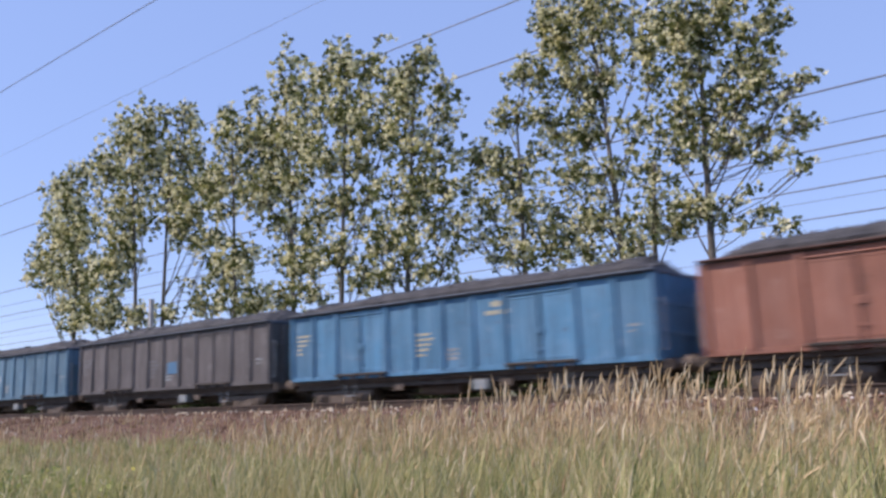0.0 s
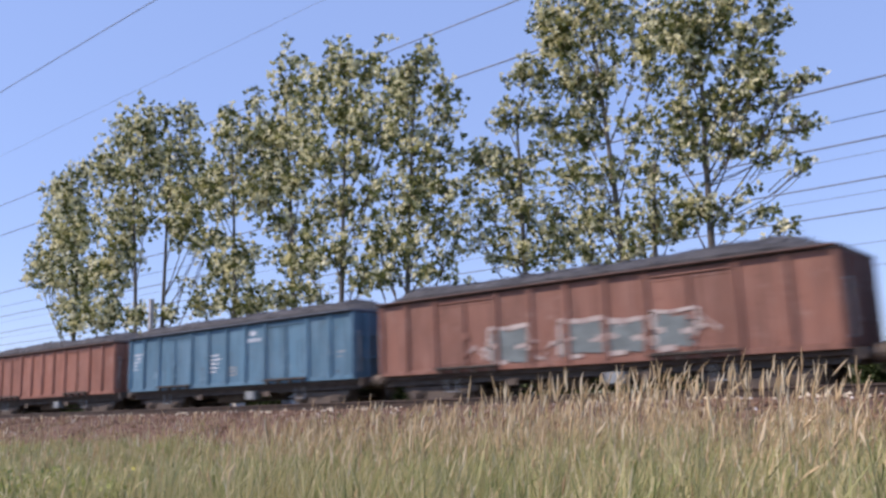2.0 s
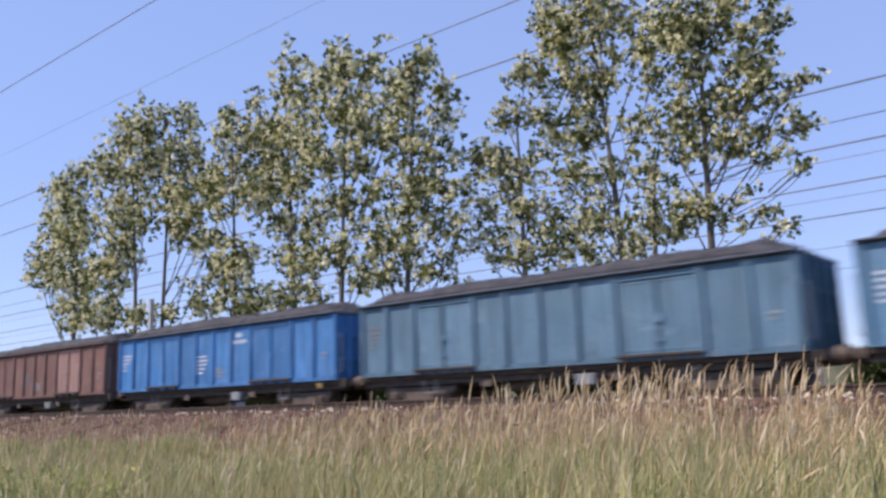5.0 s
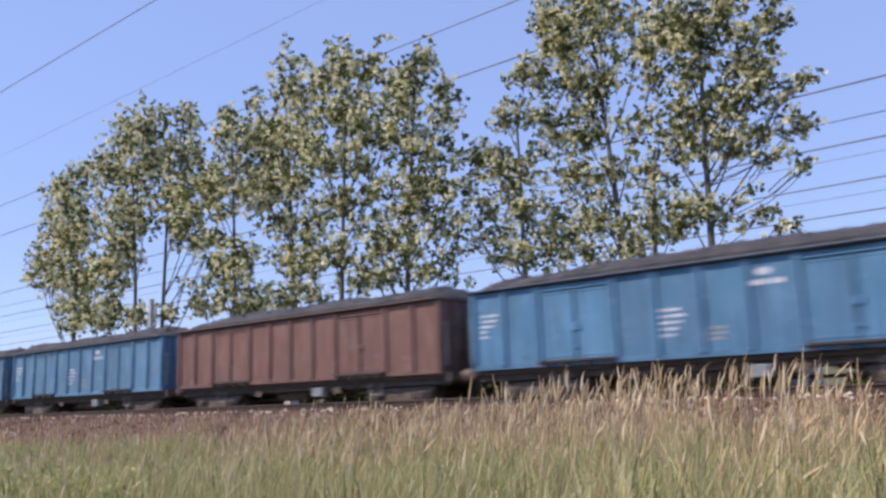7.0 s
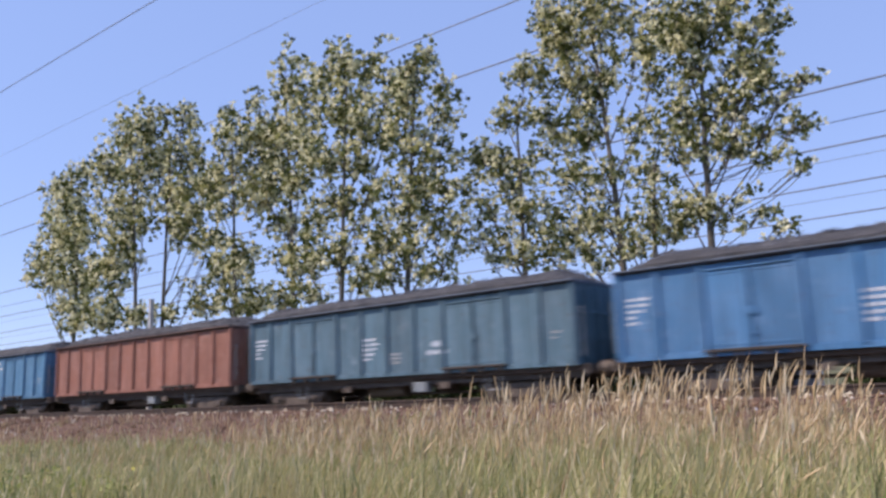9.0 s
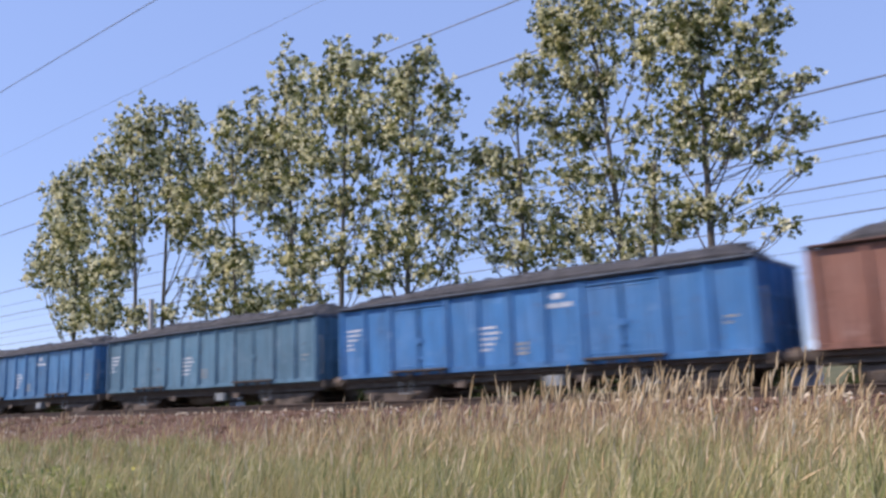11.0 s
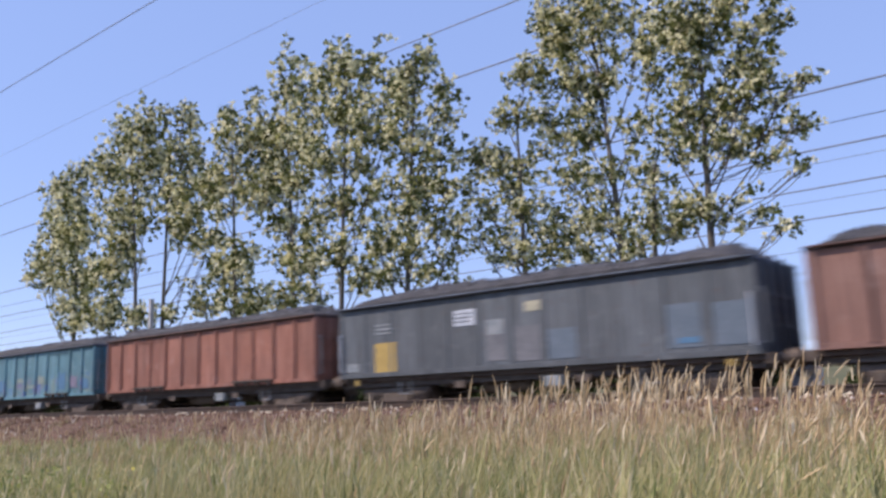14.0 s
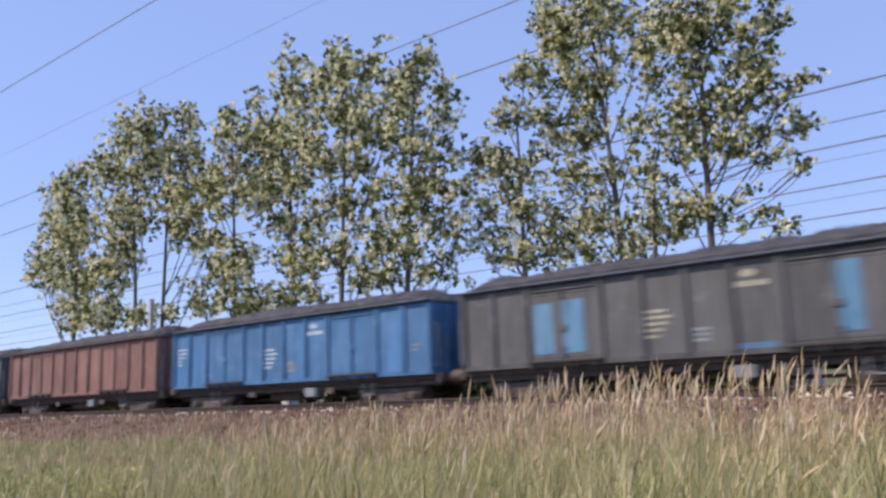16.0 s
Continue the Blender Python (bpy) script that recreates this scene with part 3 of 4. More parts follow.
def coal_mesh(seed):
    """A heaped load, lower at both ends, lumpy on top."""
    rng = random.Random(seed)
    nx, ny = 90, 20
    verts, faces = [], []
    off = rng.uniform(0, 100)
    run = rng.uniform(0.45, 1.2)
    for i in range(nx + 1):
        for j in range(ny + 1):
            x = 0.06 + (BODY - 0.12) * i / nx
            y = (-HALF + 0.06) + (2 * HALF - 0.12) * j / ny
            ends = max(0.0, min(1.0, min(x - 0.06, BODY - 0.06 - x) / run))
            side = math.sqrt(max(0.0, 1 - (y / HALF) ** 2))
            n = noise.noise(Vector((x * 0.35 + off, y * 0.5, 1))) * 0.14 + noise.noise(Vector((x * 1.4 + off, y * 1.5, 5))) * 0.07 + noise.noise(Vector((x * 5 + off, y * 5, 2))) * 0.035
            z = SIDE_TOP - 0.10 + 0.08 * ends + (0.45 * side * ends ** 0.6) + n * (0.4 + 0.6 * side)
            if side < 0.5:
                z = min(z, SIDE_TOP + 0.10)
            verts.append((x, y, z))
    for i in range(nx):
        for j in range(ny):
            a = i * (ny + 1) + j
            faces.append((a, a + ny + 1, a + ny + 2, a + 1))
    b = len(verts)
    verts += [(0.06, -HALF + 0.06, 1.24), (BODY - 0.06, -HALF + 0.06, 1.24), (BODY - 0.06, HALF - 0.06, 1.24), (0.06, HALF - 0.06, 1.24)]
    faces.append((b, b + 3, b + 2, b + 1))
    faces.append([b, b + 1] + [i * (ny + 1) for i in range(nx, -1, -1)])
    faces.append([b + 3] + [i * (ny + 1) + ny for i in range(nx + 1)] + [b + 2])
    faces.append([b + 3, b] + [j for j in range(ny + 1)])
    faces.append([b + 1, b + 2] + [nx * (ny + 1) + j for j in range(ny, -1, -1)])
    return raw_mesh("coal_load", verts, faces, M_COAL, False)


def lump_mesh(seed, load):
    """Loose coal lumps lying on a heap."""
    rng = np.random.default_rng(seed)
    top = [v.co.copy() for v in load.vertices[:91 * 21]]
    verts, faces = [], []
    for _ in range(700):
        p = top[int(rng.integers(0, len(top)))]
        if p.z < SIDE_TOP - 0.12:
            continue
        x, y, z = p.x + rng.uniform(-0.07, 0.07), p.y * 0.97, p.z
        s = rng.uniform(0.025, 0.085)
        b = len(verts)
        for q in ((1, 0, 0), (-1, 0, 0), (0, 1, 0), (0, -1, 0), (0, 0, 1), (0, 0, -1)):
            verts.append((x + s * (q[0] + rng.uniform(-0.4, 0.4)), y + s * (q[1] + rng.uniform(-0.4, 0.4)), z + s * (q[2] + rng.uniform(-0.3, 0.3))))
        for i, j, m in ((0, 2, 4), (2, 1, 4), (1, 3, 4), (3, 0, 4), (2, 0, 5), (1, 2, 5), (3, 1, 5), (0, 3, 5)):
            faces.append((b + i, b + j, b + m))
    return raw_mesh("loose_coal", verts, faces, M_LUMP)


COATS = {
    "teal": ((0.100, 0.220, 0.310), "faded teal-grey"), "gray": ((0.130, 0.120, 0.118), "dark grey"), "blue": ((0.070, 0.232, 0.385), "weathered blue"),
    "red": ((0.360, 0.150, 0.100), "faded brick-red"), "steel": ((0.090, 0.220, 0.315), "dull steel-blue"), "brown": ((0.290, 0.130, 0.090), "brown-red"),
    "bright": ((0.036, 0.215, 0.500), "bright blue"), "wine": ((0.215, 0.110, 0.085), "dark wine-brown"), "sky": ((0.092, 0.245, 0.380), "pale blue"),
    "rust": ((0.330, 0.135, 0.090), "rust-red"), "sea": ((0.100, 0.262, 0.315), "sea-green teal"), "dusk": ((0.285, 0.148, 0.112), "dull mauve-brown"), "slate": ((0.100, 0.120, 0.134), "slate-grey"),
    "mid": ((0.056, 0.212, 0.410), "mid-blue"), "grime": ((0.090, 0.185, 0.240), "grimy grey-teal"), "ash": ((0.120, 0.122, 0.116), "ash-grey"),
}
ORDER = ("teal gray blue red steel brown bright wine bright teal sky wine blue red grime mid steel bright brown sea rust slate dusk mid ash").split()
# how far the wagon's front end lies along the line, in metres, second by second
OFFSETS = [(i * 0.5, -49.60 - 19.051 * (i * 0.5) + 0.00765 * (i * 0.5) ** 2 + 0.00028 * (i * 0.5) ** 3) for i in range(33)]
PITCH = 14.04
TRAIN = []


def build_train():
    coats = {key: paint("wagon_paint_" + key, colour) for key, (colour, _) in COATS.items()}
    first = wagon_template(coats[ORDER[0]])
    loads = [coal_mesh(40 + i) for i in range(5)]
    lumps = [lump_mesh(60 + i, load) for i, load in enumerate(loads)]
    for k, key in enumerate(ORDER):
        w = first if k == 0 else copy_thing(first, pose(0, 0, 0))
        for ob in w.children_recursive:
            if ob.material_slots[0].link == "OBJECT":
                ob.material_slots[0].material = coats[key]
        for ob in w.children:
            if ob.name.startswith("top_rail"):
                ob.material_slots[0].material = M_RIM if COATS[key][0][2] > 0.8 * COATS[key][0][0] else M_RIM_BROWN
        tagged(w, "loaded " + COATS[key][1] + " steel open coal wagon rolling on the track", "wagon", "wagons of the train")
        load = new("coal_load", loads[k % 5])
        tagged(load, "heaped dusty dark grey coal filling an open wagon", "coal", "coal loads")
        tagged(part("loose_coal", lumps[k % 5], M_LUMP, load), kind="stuff")
        TRAIN.append((k, w, load))
    wagons = [w for _, w, _ in TRAIN]
    for k in (2, 6, 8, 12, 14, 15, 17, 23, 0, 4, 10, 16):
        lettering(wagons[k], M_CREAM if k == 2 else M_WHITE, emblem=k not in (0, 16), x_emblem=8.0 if k in (2, 14) else 7.58, z_emblem=2.04 if k == 14 else 2.96)
    for k in (1, 7, 9):
        lettering(wagons[k], M_FADED, emblem=False, data=k != 9, left=True)
    lettering(wagons[24], M_CREAM, left=False)
    tagged_coat = sprayed("sprayed_sea_paint", COATS["sea"][0])
    # sprayed tags
    sprays = {c: mottled("spray_" + c, a, b, 2.5, 0.6, 0.05) for c, a, b in (
        ("pale", (0.42, 0.34, 0.31), (0.62, 0.55, 0.50)), ("grey", (0.13, 0.16, 0.16), (0.21, 0.26, 0.26)),
        ("blue", (0.06, 0.18, 0.32), (0.09, 0.23, 0.36)), ("pink", (0.20, 0.19, 0.26), (0.27, 0.23, 0.30)), ("sand", (0.20, 0.28, 0.26), (0.30, 0.34, 0.27)), ("mist", (0.10, 0.145, 0.185), (0.145, 0.19, 0.235)))}
    for n, (x, z, wide, high) in enumerate(((4.05, 1.27, 1.15, 0.95), (6.25, 1.30, 1.20, 0.92), (7.55, 1.32, 0.95, 0.80), (8.75, 1.35, 1.00, 0.88))):
        letter_fill(wagons[5], x, z, wide, high, sprays["grey"], n)
        letter_edge(wagons[5], x, z, wide, high, sprays["pale"], n)
    for n, (x, z) in enumerate(((3.35, 1.62), (5.35, 1.50), (7.30, 1.95), (9.75, 1.85))):
        part("sprayed_tag", swirl(x, z, 0.62, 0.34, 0.07, 0.9, n * 1.9), sprays["pale"], wagons[5], "pale pink sprayed graffiti stroke")
    # soft patches of faded spray colour on the sea-green wagon
    for n, (colour, x, z, wide, high) in enumerate((("blue", 2.5, 1.42, 0.7, 0.60), ("blue", 3.4, 1.45, 0.7, 0.65), ("sand", 5.6, 1.85, 0.75, 0.22), ("sand", 7.75, 1.72, 0.6, 0.40),
                                                    ("blue", 9.62, 1.38, 0.75, 0.85), ("pink", 10.78, 1.45, 0.65, 0.58), ("blue", 11.85, 1.38, 0.55, 0.48), ("sand", 6.6, 1.55, 0.7, 0.18))):
        letter_fill(wagons[19], x, z, wide, high, sprays[colour], 20 + n, "faded sprayed graffiti patch")
    for ob in wagons[19].children_recursive:
        if ob.name.split(".")[0] in ("panel", "door_leaf", "post"):
            ob.material_slots[0].material = tagged_coat
    part("blue_patch", box(bmesh.new(), (6.75, -HALF + 0.02, 1.70), (7.4, -HALF + 0.03, 2.15), 0.003), sprays["blue"], wagons[1], "small blue painted patch")
    part("blue_patch", box(bmesh.new(), (11.1, -HALF + 0.012, 1.45), (11.6, -HALF + 0.018, 1.58), 0.002), sprays["blue"], wagons[21], "small blue painted patch")
    # bleached door leaves of the dark wine-brown wagon
    bleached = paint("bleached_wine_paint", (0.34, 0.20, 0.165), 0.2, 0.6)
    for ob in wagons[7].children_recursive:
        if ob.name.startswith("door_leaf") and ob.matrix_basis.translation.x > 8 * PANEL - 0.1 and ob.matrix_basis.translation.y < 0:
            ob.material_slots[0].material = bleached
            ob["label"] = "bleached pale brown door leaf"
    # one wagon has plain sides without doors, its posts flatter
    smooth = wagons[21]
    sheet = next(o.data for o in smooth.children_recursive if o.name.startswith("panel"))
    for ob in list(smooth.children_recursive):
        kind = ob.name.split(".")[0]
        if kind in ("lock_bar", "door_lintel", "door_sill"):
            bpy.data.objects.remove(ob)
        elif kind == "door_leaf":
            ob.data, ob.name = sheet, "panel"
            ob.material_slots[0].material = coats["slate"]
        elif kind == "post":
            ob.scale = (0.7, 0.45, 1.0)
    for k, x in ((8, 12.1), (21, 12.2), (21, 0.7)):
        part("yellow_tag", box(bmesh.new(), (x, -1.46, 0.88), (x + 0.16, -1.43, 1.04), 0.01), M_YELLOW, wagons[k], "small yellow tag under the sill")
    for x in (0.42, 0.74):
        part("white_square", box(bmesh.new(), (x, -HALF + 0.026, 1.50), (x + 0.18, -HALF + 0.034, 1.66), 0.002), M_WHITE, wagons[19], "small white painted square")
    # repaired sheets
    y = -HALF + 0.028
    w = wagons[21]
    part("yellow_sheet", box(bmesh.new(), (1.50, y - 0.012, 1.20), (2.36, y, 2.10), 0.004), M_YELLOW, w, "yellow painted patch")
    part("white_sheet", box(bmesh.new(), (4.58, y - 0.008, 2.36), (5.32, y, 2.80), 0.004), M_WHITE, w, "pale painted patch")
    part("cream_sheet", box(bmesh.new(), (6.95, y - 0.008, 2.56), (7.44, y, 2.82), 0.004), M_CREAM, w, "cream painted patch")
    tagged(part("number_mark", bars(1.52, 2.66, ((0.3, 0.3), (0.7,), (0.4, 0.2)), 0.06, 0.06, y), M_GREYBOX, w, "pale painted number lines"), kind="stuff")
    part("grey_sheet", box(bmesh.new(), (5.7, y - 0.006, 1.35), (6.3, y, 2.30), 0.003), M_FADED, w, "faded pale grey patch")
    part("grey_sheet", box(bmesh.new(), (6.6, y - 0.006, 1.30), (7.4, y, 2.20), 0.003), M_FADED, w, "faded pale grey patch")
    part("grey_sheet", box(bmesh.new(), (0.25, y - 0.006, 1.30), (0.8, y, 1.55), 0.003), M_GREYBOX, w, "faded pale grey patch")
    part("pale_sheet", box(bmesh.new(), (5.70, y - 0.010, 2.05), (6.25, y, 2.45), 0.003), M_GREYBOX, w, "worn pale painted patch")
    tagged(part("number_mark", bars(4.66, 2.72, ((0.16, 0.1, 0.2), (0.5,), (0.2, 0.24)), 0.05, 0.06, y - 0.010), M_FADED, w, "dark lines on a pale patch"), kind="stuff")
    for low, high, x in ((1.35, 2.35, 10.85), (1.30, 2.05, 7.62), (1.35, 2.30, 11.95)):
        part("mist_sheet", box(bmesh.new(), (x, y - 0.006, low), (x + 0.82, y, high), 0.002), sprays["mist"], w, "sheet with pale steel-blue paint showing")
    for x, deep in ((0.10, -HALF - 0.06), (BODY - 0.10, -HALF - 0.06)):
        bm = bmesh.new()
        tube(bm, (x, deep, 1.30), (x, deep, 2.45), 0.028, sides=8)
        for z in (1.32, 2.43):
            tube(bm, (x, deep, z), (x, -HALF + 0.02, z), 0.022, sides=6)
        part("grab_rail", bm, M_WHITE, w, "white painted grab rail")
    blue = paint("door_paint_blue", (0.10, 0.30, 0.46), 0.2, 0.4)
    for x0, x1, low, high in ((2.36, 2.94, 1.42, 2.70), (3.18, 3.84, 1.42, 2.74), (9.66, 10.18, 1.46, 2.90)):
        part("blue_sheet", box(bmesh.new(), (x0, -HALF + 0.02, low), (x1, -HALF + 0.03, high), 0.003), blue, wagons[24], "pale blue painted door sheet")
    part("blue_sheet", box(bmesh.new(), (7.55, -HALF + 0.02, 1.24), (8.45, -HALF + 0.03, 1.36), 0.003), sprays["blue"], wagons[24], "blue paint showing along the foot of the side")


# ---- trees ----
SWAYING = []


def limb_path(bm, a, b, r0, r1, bend, sides=6):
    """A tapered limb of four bent pieces."""
    a, b = Vector(a), Vector(b)
    last, lr = a, r0
    for i in range(1, 5):
        u = i / 4
        p = a.lerp(b, u) + Vector(bend) * math.sin(u * math.pi)
        r = r0 + (r1 - r0) * u
        tube(bm, last, p, lr, r, sides)
        last, lr = p, r
    return last


def leaf_cloud(rng, cx, cy, cz, rx, ry, rz, leaf, density, rise=0.0):
    """Twigs of leaves filling a lobe, thicker to the outside, ragged at its edge; the twigs strive upward by rise metres."""
    leaf *= 0.80
    k = 5
    n = max(6, int(density * (rx * rz + 0.5 * rx * ry) / (leaf * leaf) * 3.75))
    twigs = max(6, n // 5)
    d = rng.normal(size=(twigs, 3))
    d /= np.linalg.norm(d, axis=1)[:, None]
    rad = rng.random(twigs) ** 0.5
    root = d * np.array((rx, ry, rz)) * rad[:, None]
    reach = (d * 0.45 + np.array((0.25, 0.0, 1.0))) * (rise * rng.uniform(0.4, 1.1, twigs))[:, None]
    which = rng.integers(0, twigs, n)
    along = rng.random(n)[:, None]
    d = d[which]
    c = np.array((cx, cy, cz)) + root[which] + reach[which] * (along - 0.5) + rng.normal(size=(n, 3)) * leaf * (1.15 - 0.6 * along)
    u = rng.normal(size=(n, k, 3)) + 0.5 * (d + np.array((0.3, 0, 0.6)))[:, None, :]
    u /= np.linalg.norm(u, axis=2)[..., None]
    v = np.cross(u, rng.normal(size=(n, k, 3)))
    v /= np.linalg.norm(v, axis=2)[..., None]
    s = (leaf * rng.uniform(0.7, 1.35, (n, k)))[..., None]
    hub = c[:, None, :]
    tip = hub + u * s
    one = hub + u * 0.5 * s + v * 0.36 * s
    two = hub + u * 0.5 * s - v * 0.36 * s + np.cross(u, v) * 0.15 * s
    leaves = np.stack([one, tip, two], axis=2).reshape(n, 3 * k, 3)
    verts = np.concatenate([hub, leaves], axis=1).reshape(-1, 3)
    base = (np.arange(n) * (3 * k + 1))[:, None]
    f = np.arange(k)[None, :] * 3 + 1 + base
    h = np.broadcast_to(base, f.shape)
    faces = np.concatenate([np.stack([h, f, f + 1], 2).reshape(-1, 3), np.stack([h, f + 1, f + 2], 2).reshape(-1, 3)])
    return verts.tolist(), faces.tolist()


def poplar(x, y, seed, lobes, leaf=0.24, radius=0.2):
    """A poplar: stem, limbs out to each leaf mass, and the masses, each free to rock in the wind.
    lobes: each mass's shift along x, its height, its half width and half height, and where it is thin its density."""
    rng = np.random.default_rng(seed)
    base = ground_height(y)
    t = new("poplar_tree")
    t.location = (x, y, base)
    top = max(lobe[1] for lobe in lobes) - 1.2
    lean = [lobe[0] for lobe in lobes if lobe[1] + lobe[3] > top - 1.0]
    lean = sum(lean) / len(lean) * 0.7
    bm = bmesh.new()
    limb_path(bm, (0, 0, -0.1), (lean, 0, top - base), radius, 0.035, (-0.2 * lean, 0.1, 0), 9)
    part("trunk", bm, M_BARK, t, "grey-brown bark trunk")
    for dx, z, rx, rz, *thin in lobes:
        zz = z - base
        dy = float(rng.uniform(-0.5, 0.5)) * min(2.0, rx)
        low = min(max(2.2, zz - rz - (1.0 if rz > 0.45 else 0.25) * abs(dx - lean * zz / (top - base)) - 0.5), 0.93 * (top - base))
        u = low / (top - base)
        foot = Vector((lean * u - 0.2 * lean * math.sin(u * math.pi), 0.1 * math.sin(u * math.pi), low))
        bm = bmesh.new()
        tip = Vector((dx, dy, zz + 0.35 * rz))
        bend = Vector((0.10 * (dx - foot.x), 0, -0.06 * abs(dx - foot.x)))
        limb_path(bm, foot, tip, max(0.03, radius * 0.34 * (1 - 0.6 * u)) if rz > 0.45 else 0.022, 0.012, bend, 6)
        for s in range(5 if rz > 0.45 else 3):
            a = foot.lerp(tip, rng.uniform(0.45, 0.95)) + bend * 0.5
            b = (dx + rng.uniform(-0.8, 0.8) * rx, dy + rng.uniform(-0.6, 0.6) * rx, zz + rng.uniform(-0.4, 0.9) * rz)
            limb_path(bm, a, b, 0.025, 0.008, (0, 0, 0.1), 4)
        part("limb", bm, M_BARK, t)
        v, f = leaf_cloud(rng, 0, 0, 0, rx * 1.34, max(0.6, min(rx, 2.0)), rz * (1.04 if rz > 0.45 else 1.0), leaf, 0.35 + 0.65 * thin[0] if thin else 1.0, min(1.2, 0.8 * rz))
        crown = part("crown", raw_mesh("crown", v, f, M_LEAF), M_LEAF, t, "olive-green leaves with pale undersides and painted-in sunlit glints")
        crown.location = (dx, dy, zz)
        SWAYING.append((crown, Vector((dx, dy, zz)), float(rng.uniform(0, 6.28)), rz))
    tagged(t, "tall poplar with wind-turned olive and silvery leaves beyond the track", "tree", "row of poplars")


def build_trees():
    poplar(-65.5, 13.0, 11, [(-0.3, 17.7, 1.9, 2.2), (-4.0, 15.0, 1.7, 2.6), (1.3, 14.2, 2.1, 2.7), (-5.1, 12.2, 1.3, 2.0), (-0.2, 10.7, 2.2, 2.1), (-1.8, 8.8, 1.4, 0.9, 0.70), (0.1, 6.9, 1.0, 0.5, 0.60),
            (-7.5, 13.8, 0.7, 1.3, 0.70), (0.9, 19.9, 0.8, 1.1)], 0.33)
    poplar(-54.3, 12.0, 1, [(0.8, 21.1, 1.1, 1.6), (-2.3, 20.7, 1.2, 1.9), (-5.7, 19.1, 1.5, 2.1), (-0.7, 18.1, 1.7, 2.5), (-3.3, 14.8, 1.9, 2.5), (-4.3, 10.6, 1.8, 2.1), (-1.3, 11.9, 1.1, 2.0),
            (-4.9, 7.3, 2.0, 1.1, 0.80), (0.0, 6.9, 1.2, 0.9, 0.80), (-2.8, 7.1, 1.5, 1.0, 0.80), (1.2, 13.2, 0.6, 1.6, 0.70)], 0.33)
    poplar(-52.9, 13.0, 2, [(3.0, 20.4, 0.7, 1.3), (2.6, 18.7, 1.2, 1.5), (1.9, 16.3, 1.6, 2.0), (3.8, 13.1, 1.2, 1.4), (1.3, 13.1, 1.0, 1.7), (4.1, 11.4, 1.0, 0.5, 0.60), (-1.1, 18.6, 0.9, 1.7),
            (0.4, 6.9, 1.0, 0.6, 0.70), (3.2, 8.8, 0.5, 0.5, 0.40), (-0.2, 15.8, 1.1, 2.0), (0.7, 21.0, 0.6, 0.8, 0.70), (5.4, 14.6, 0.7, 1.4), (5.5, 10.5, 0.7, 1.1, 0.60)], 0.33)
    poplar(-43.5, 12.4, 13, [(-1.4, 18.9, 0.7, 1.1), (0.8, 17.3, 1.7, 1.4), (-1.0, 15.6, 1.3, 1.6), (-1.0, 13.0, 1.2, 0.9, 0.55), (1.4, 9.5, 1.6, 1.1, 0.80), (-2.0, 8.8, 1.5, 1.3, 0.85), (-3.5, 7.0, 1.2, 0.8, 0.80),
            (0.9, 7.1, 1.6, 1.3, 0.80), (-2.9, 14.8, 0.8, 1.7), (-2.8, 11.4, 1.0, 1.0, 0.60)], 0.32)
    poplar(-38.5, 13.0, 3, [(-3.5, 19.4, 0.4, 1.0), (-3.2, 15.2, 1.6, 1.8), (-0.4, 16.4, 1.6, 2.1), (-0.5, 20.1, 1.0, 2.1), (-2.1, 13.1, 1.7, 1.1), (1.1, 13.2, 1.1, 1.2), (-1.0, 11.1, 1.3, 1.1, 0.90),
            (-0.6, 8.5, 1.4, 1.2, 0.80), (-1.0, 6.6, 1.4, 0.9, 0.70), (1.6, 18.4, 0.7, 1.7), (1.3, 9.7, 0.9, 1.3, 0.70), (-2.1, 17.2, 1.1, 1.4)], 0.32)
    poplar(-33.6, 12.0, 4, [(-1.1, 19.5, 0.9, 1.4), (0.9, 19.1, 1.0, 1.3), (2.7, 18.2, 0.9, 1.7), (0.3, 16.6, 1.5, 1.5), (3.0, 15.2, 1.1, 1.4), (-0.9, 14.0, 1.4, 1.2, 0.90), (2.1, 13.4, 1.1, 1.0, 0.80),
            (0.2, 11.5, 1.3, 1.0, 0.70), (-1.7, 10.8, 1.0, 0.9, 0.60), (2.0, 10.0, 0.8, 0.7, 0.50), (-0.3, 8.5, 1.4, 0.9, 0.70), (1.1, 6.8, 1.2, 0.7, 0.60), (-1.7, 6.4, 1.0, 0.7, 0.60), (4.3, 16.8, 0.6, 1.5),
            (-2.3, 15.5, 0.9, 1.3), (2.5, 11.5, 0.7, 0.8, 0.60), (4.2, 14.0, 0.7, 1.2, 0.80), (-2.7, 8.2, 0.8, 0.8, 0.60), (2.3, 7.5, 0.7, 0.6, 0.50)], 0.31)
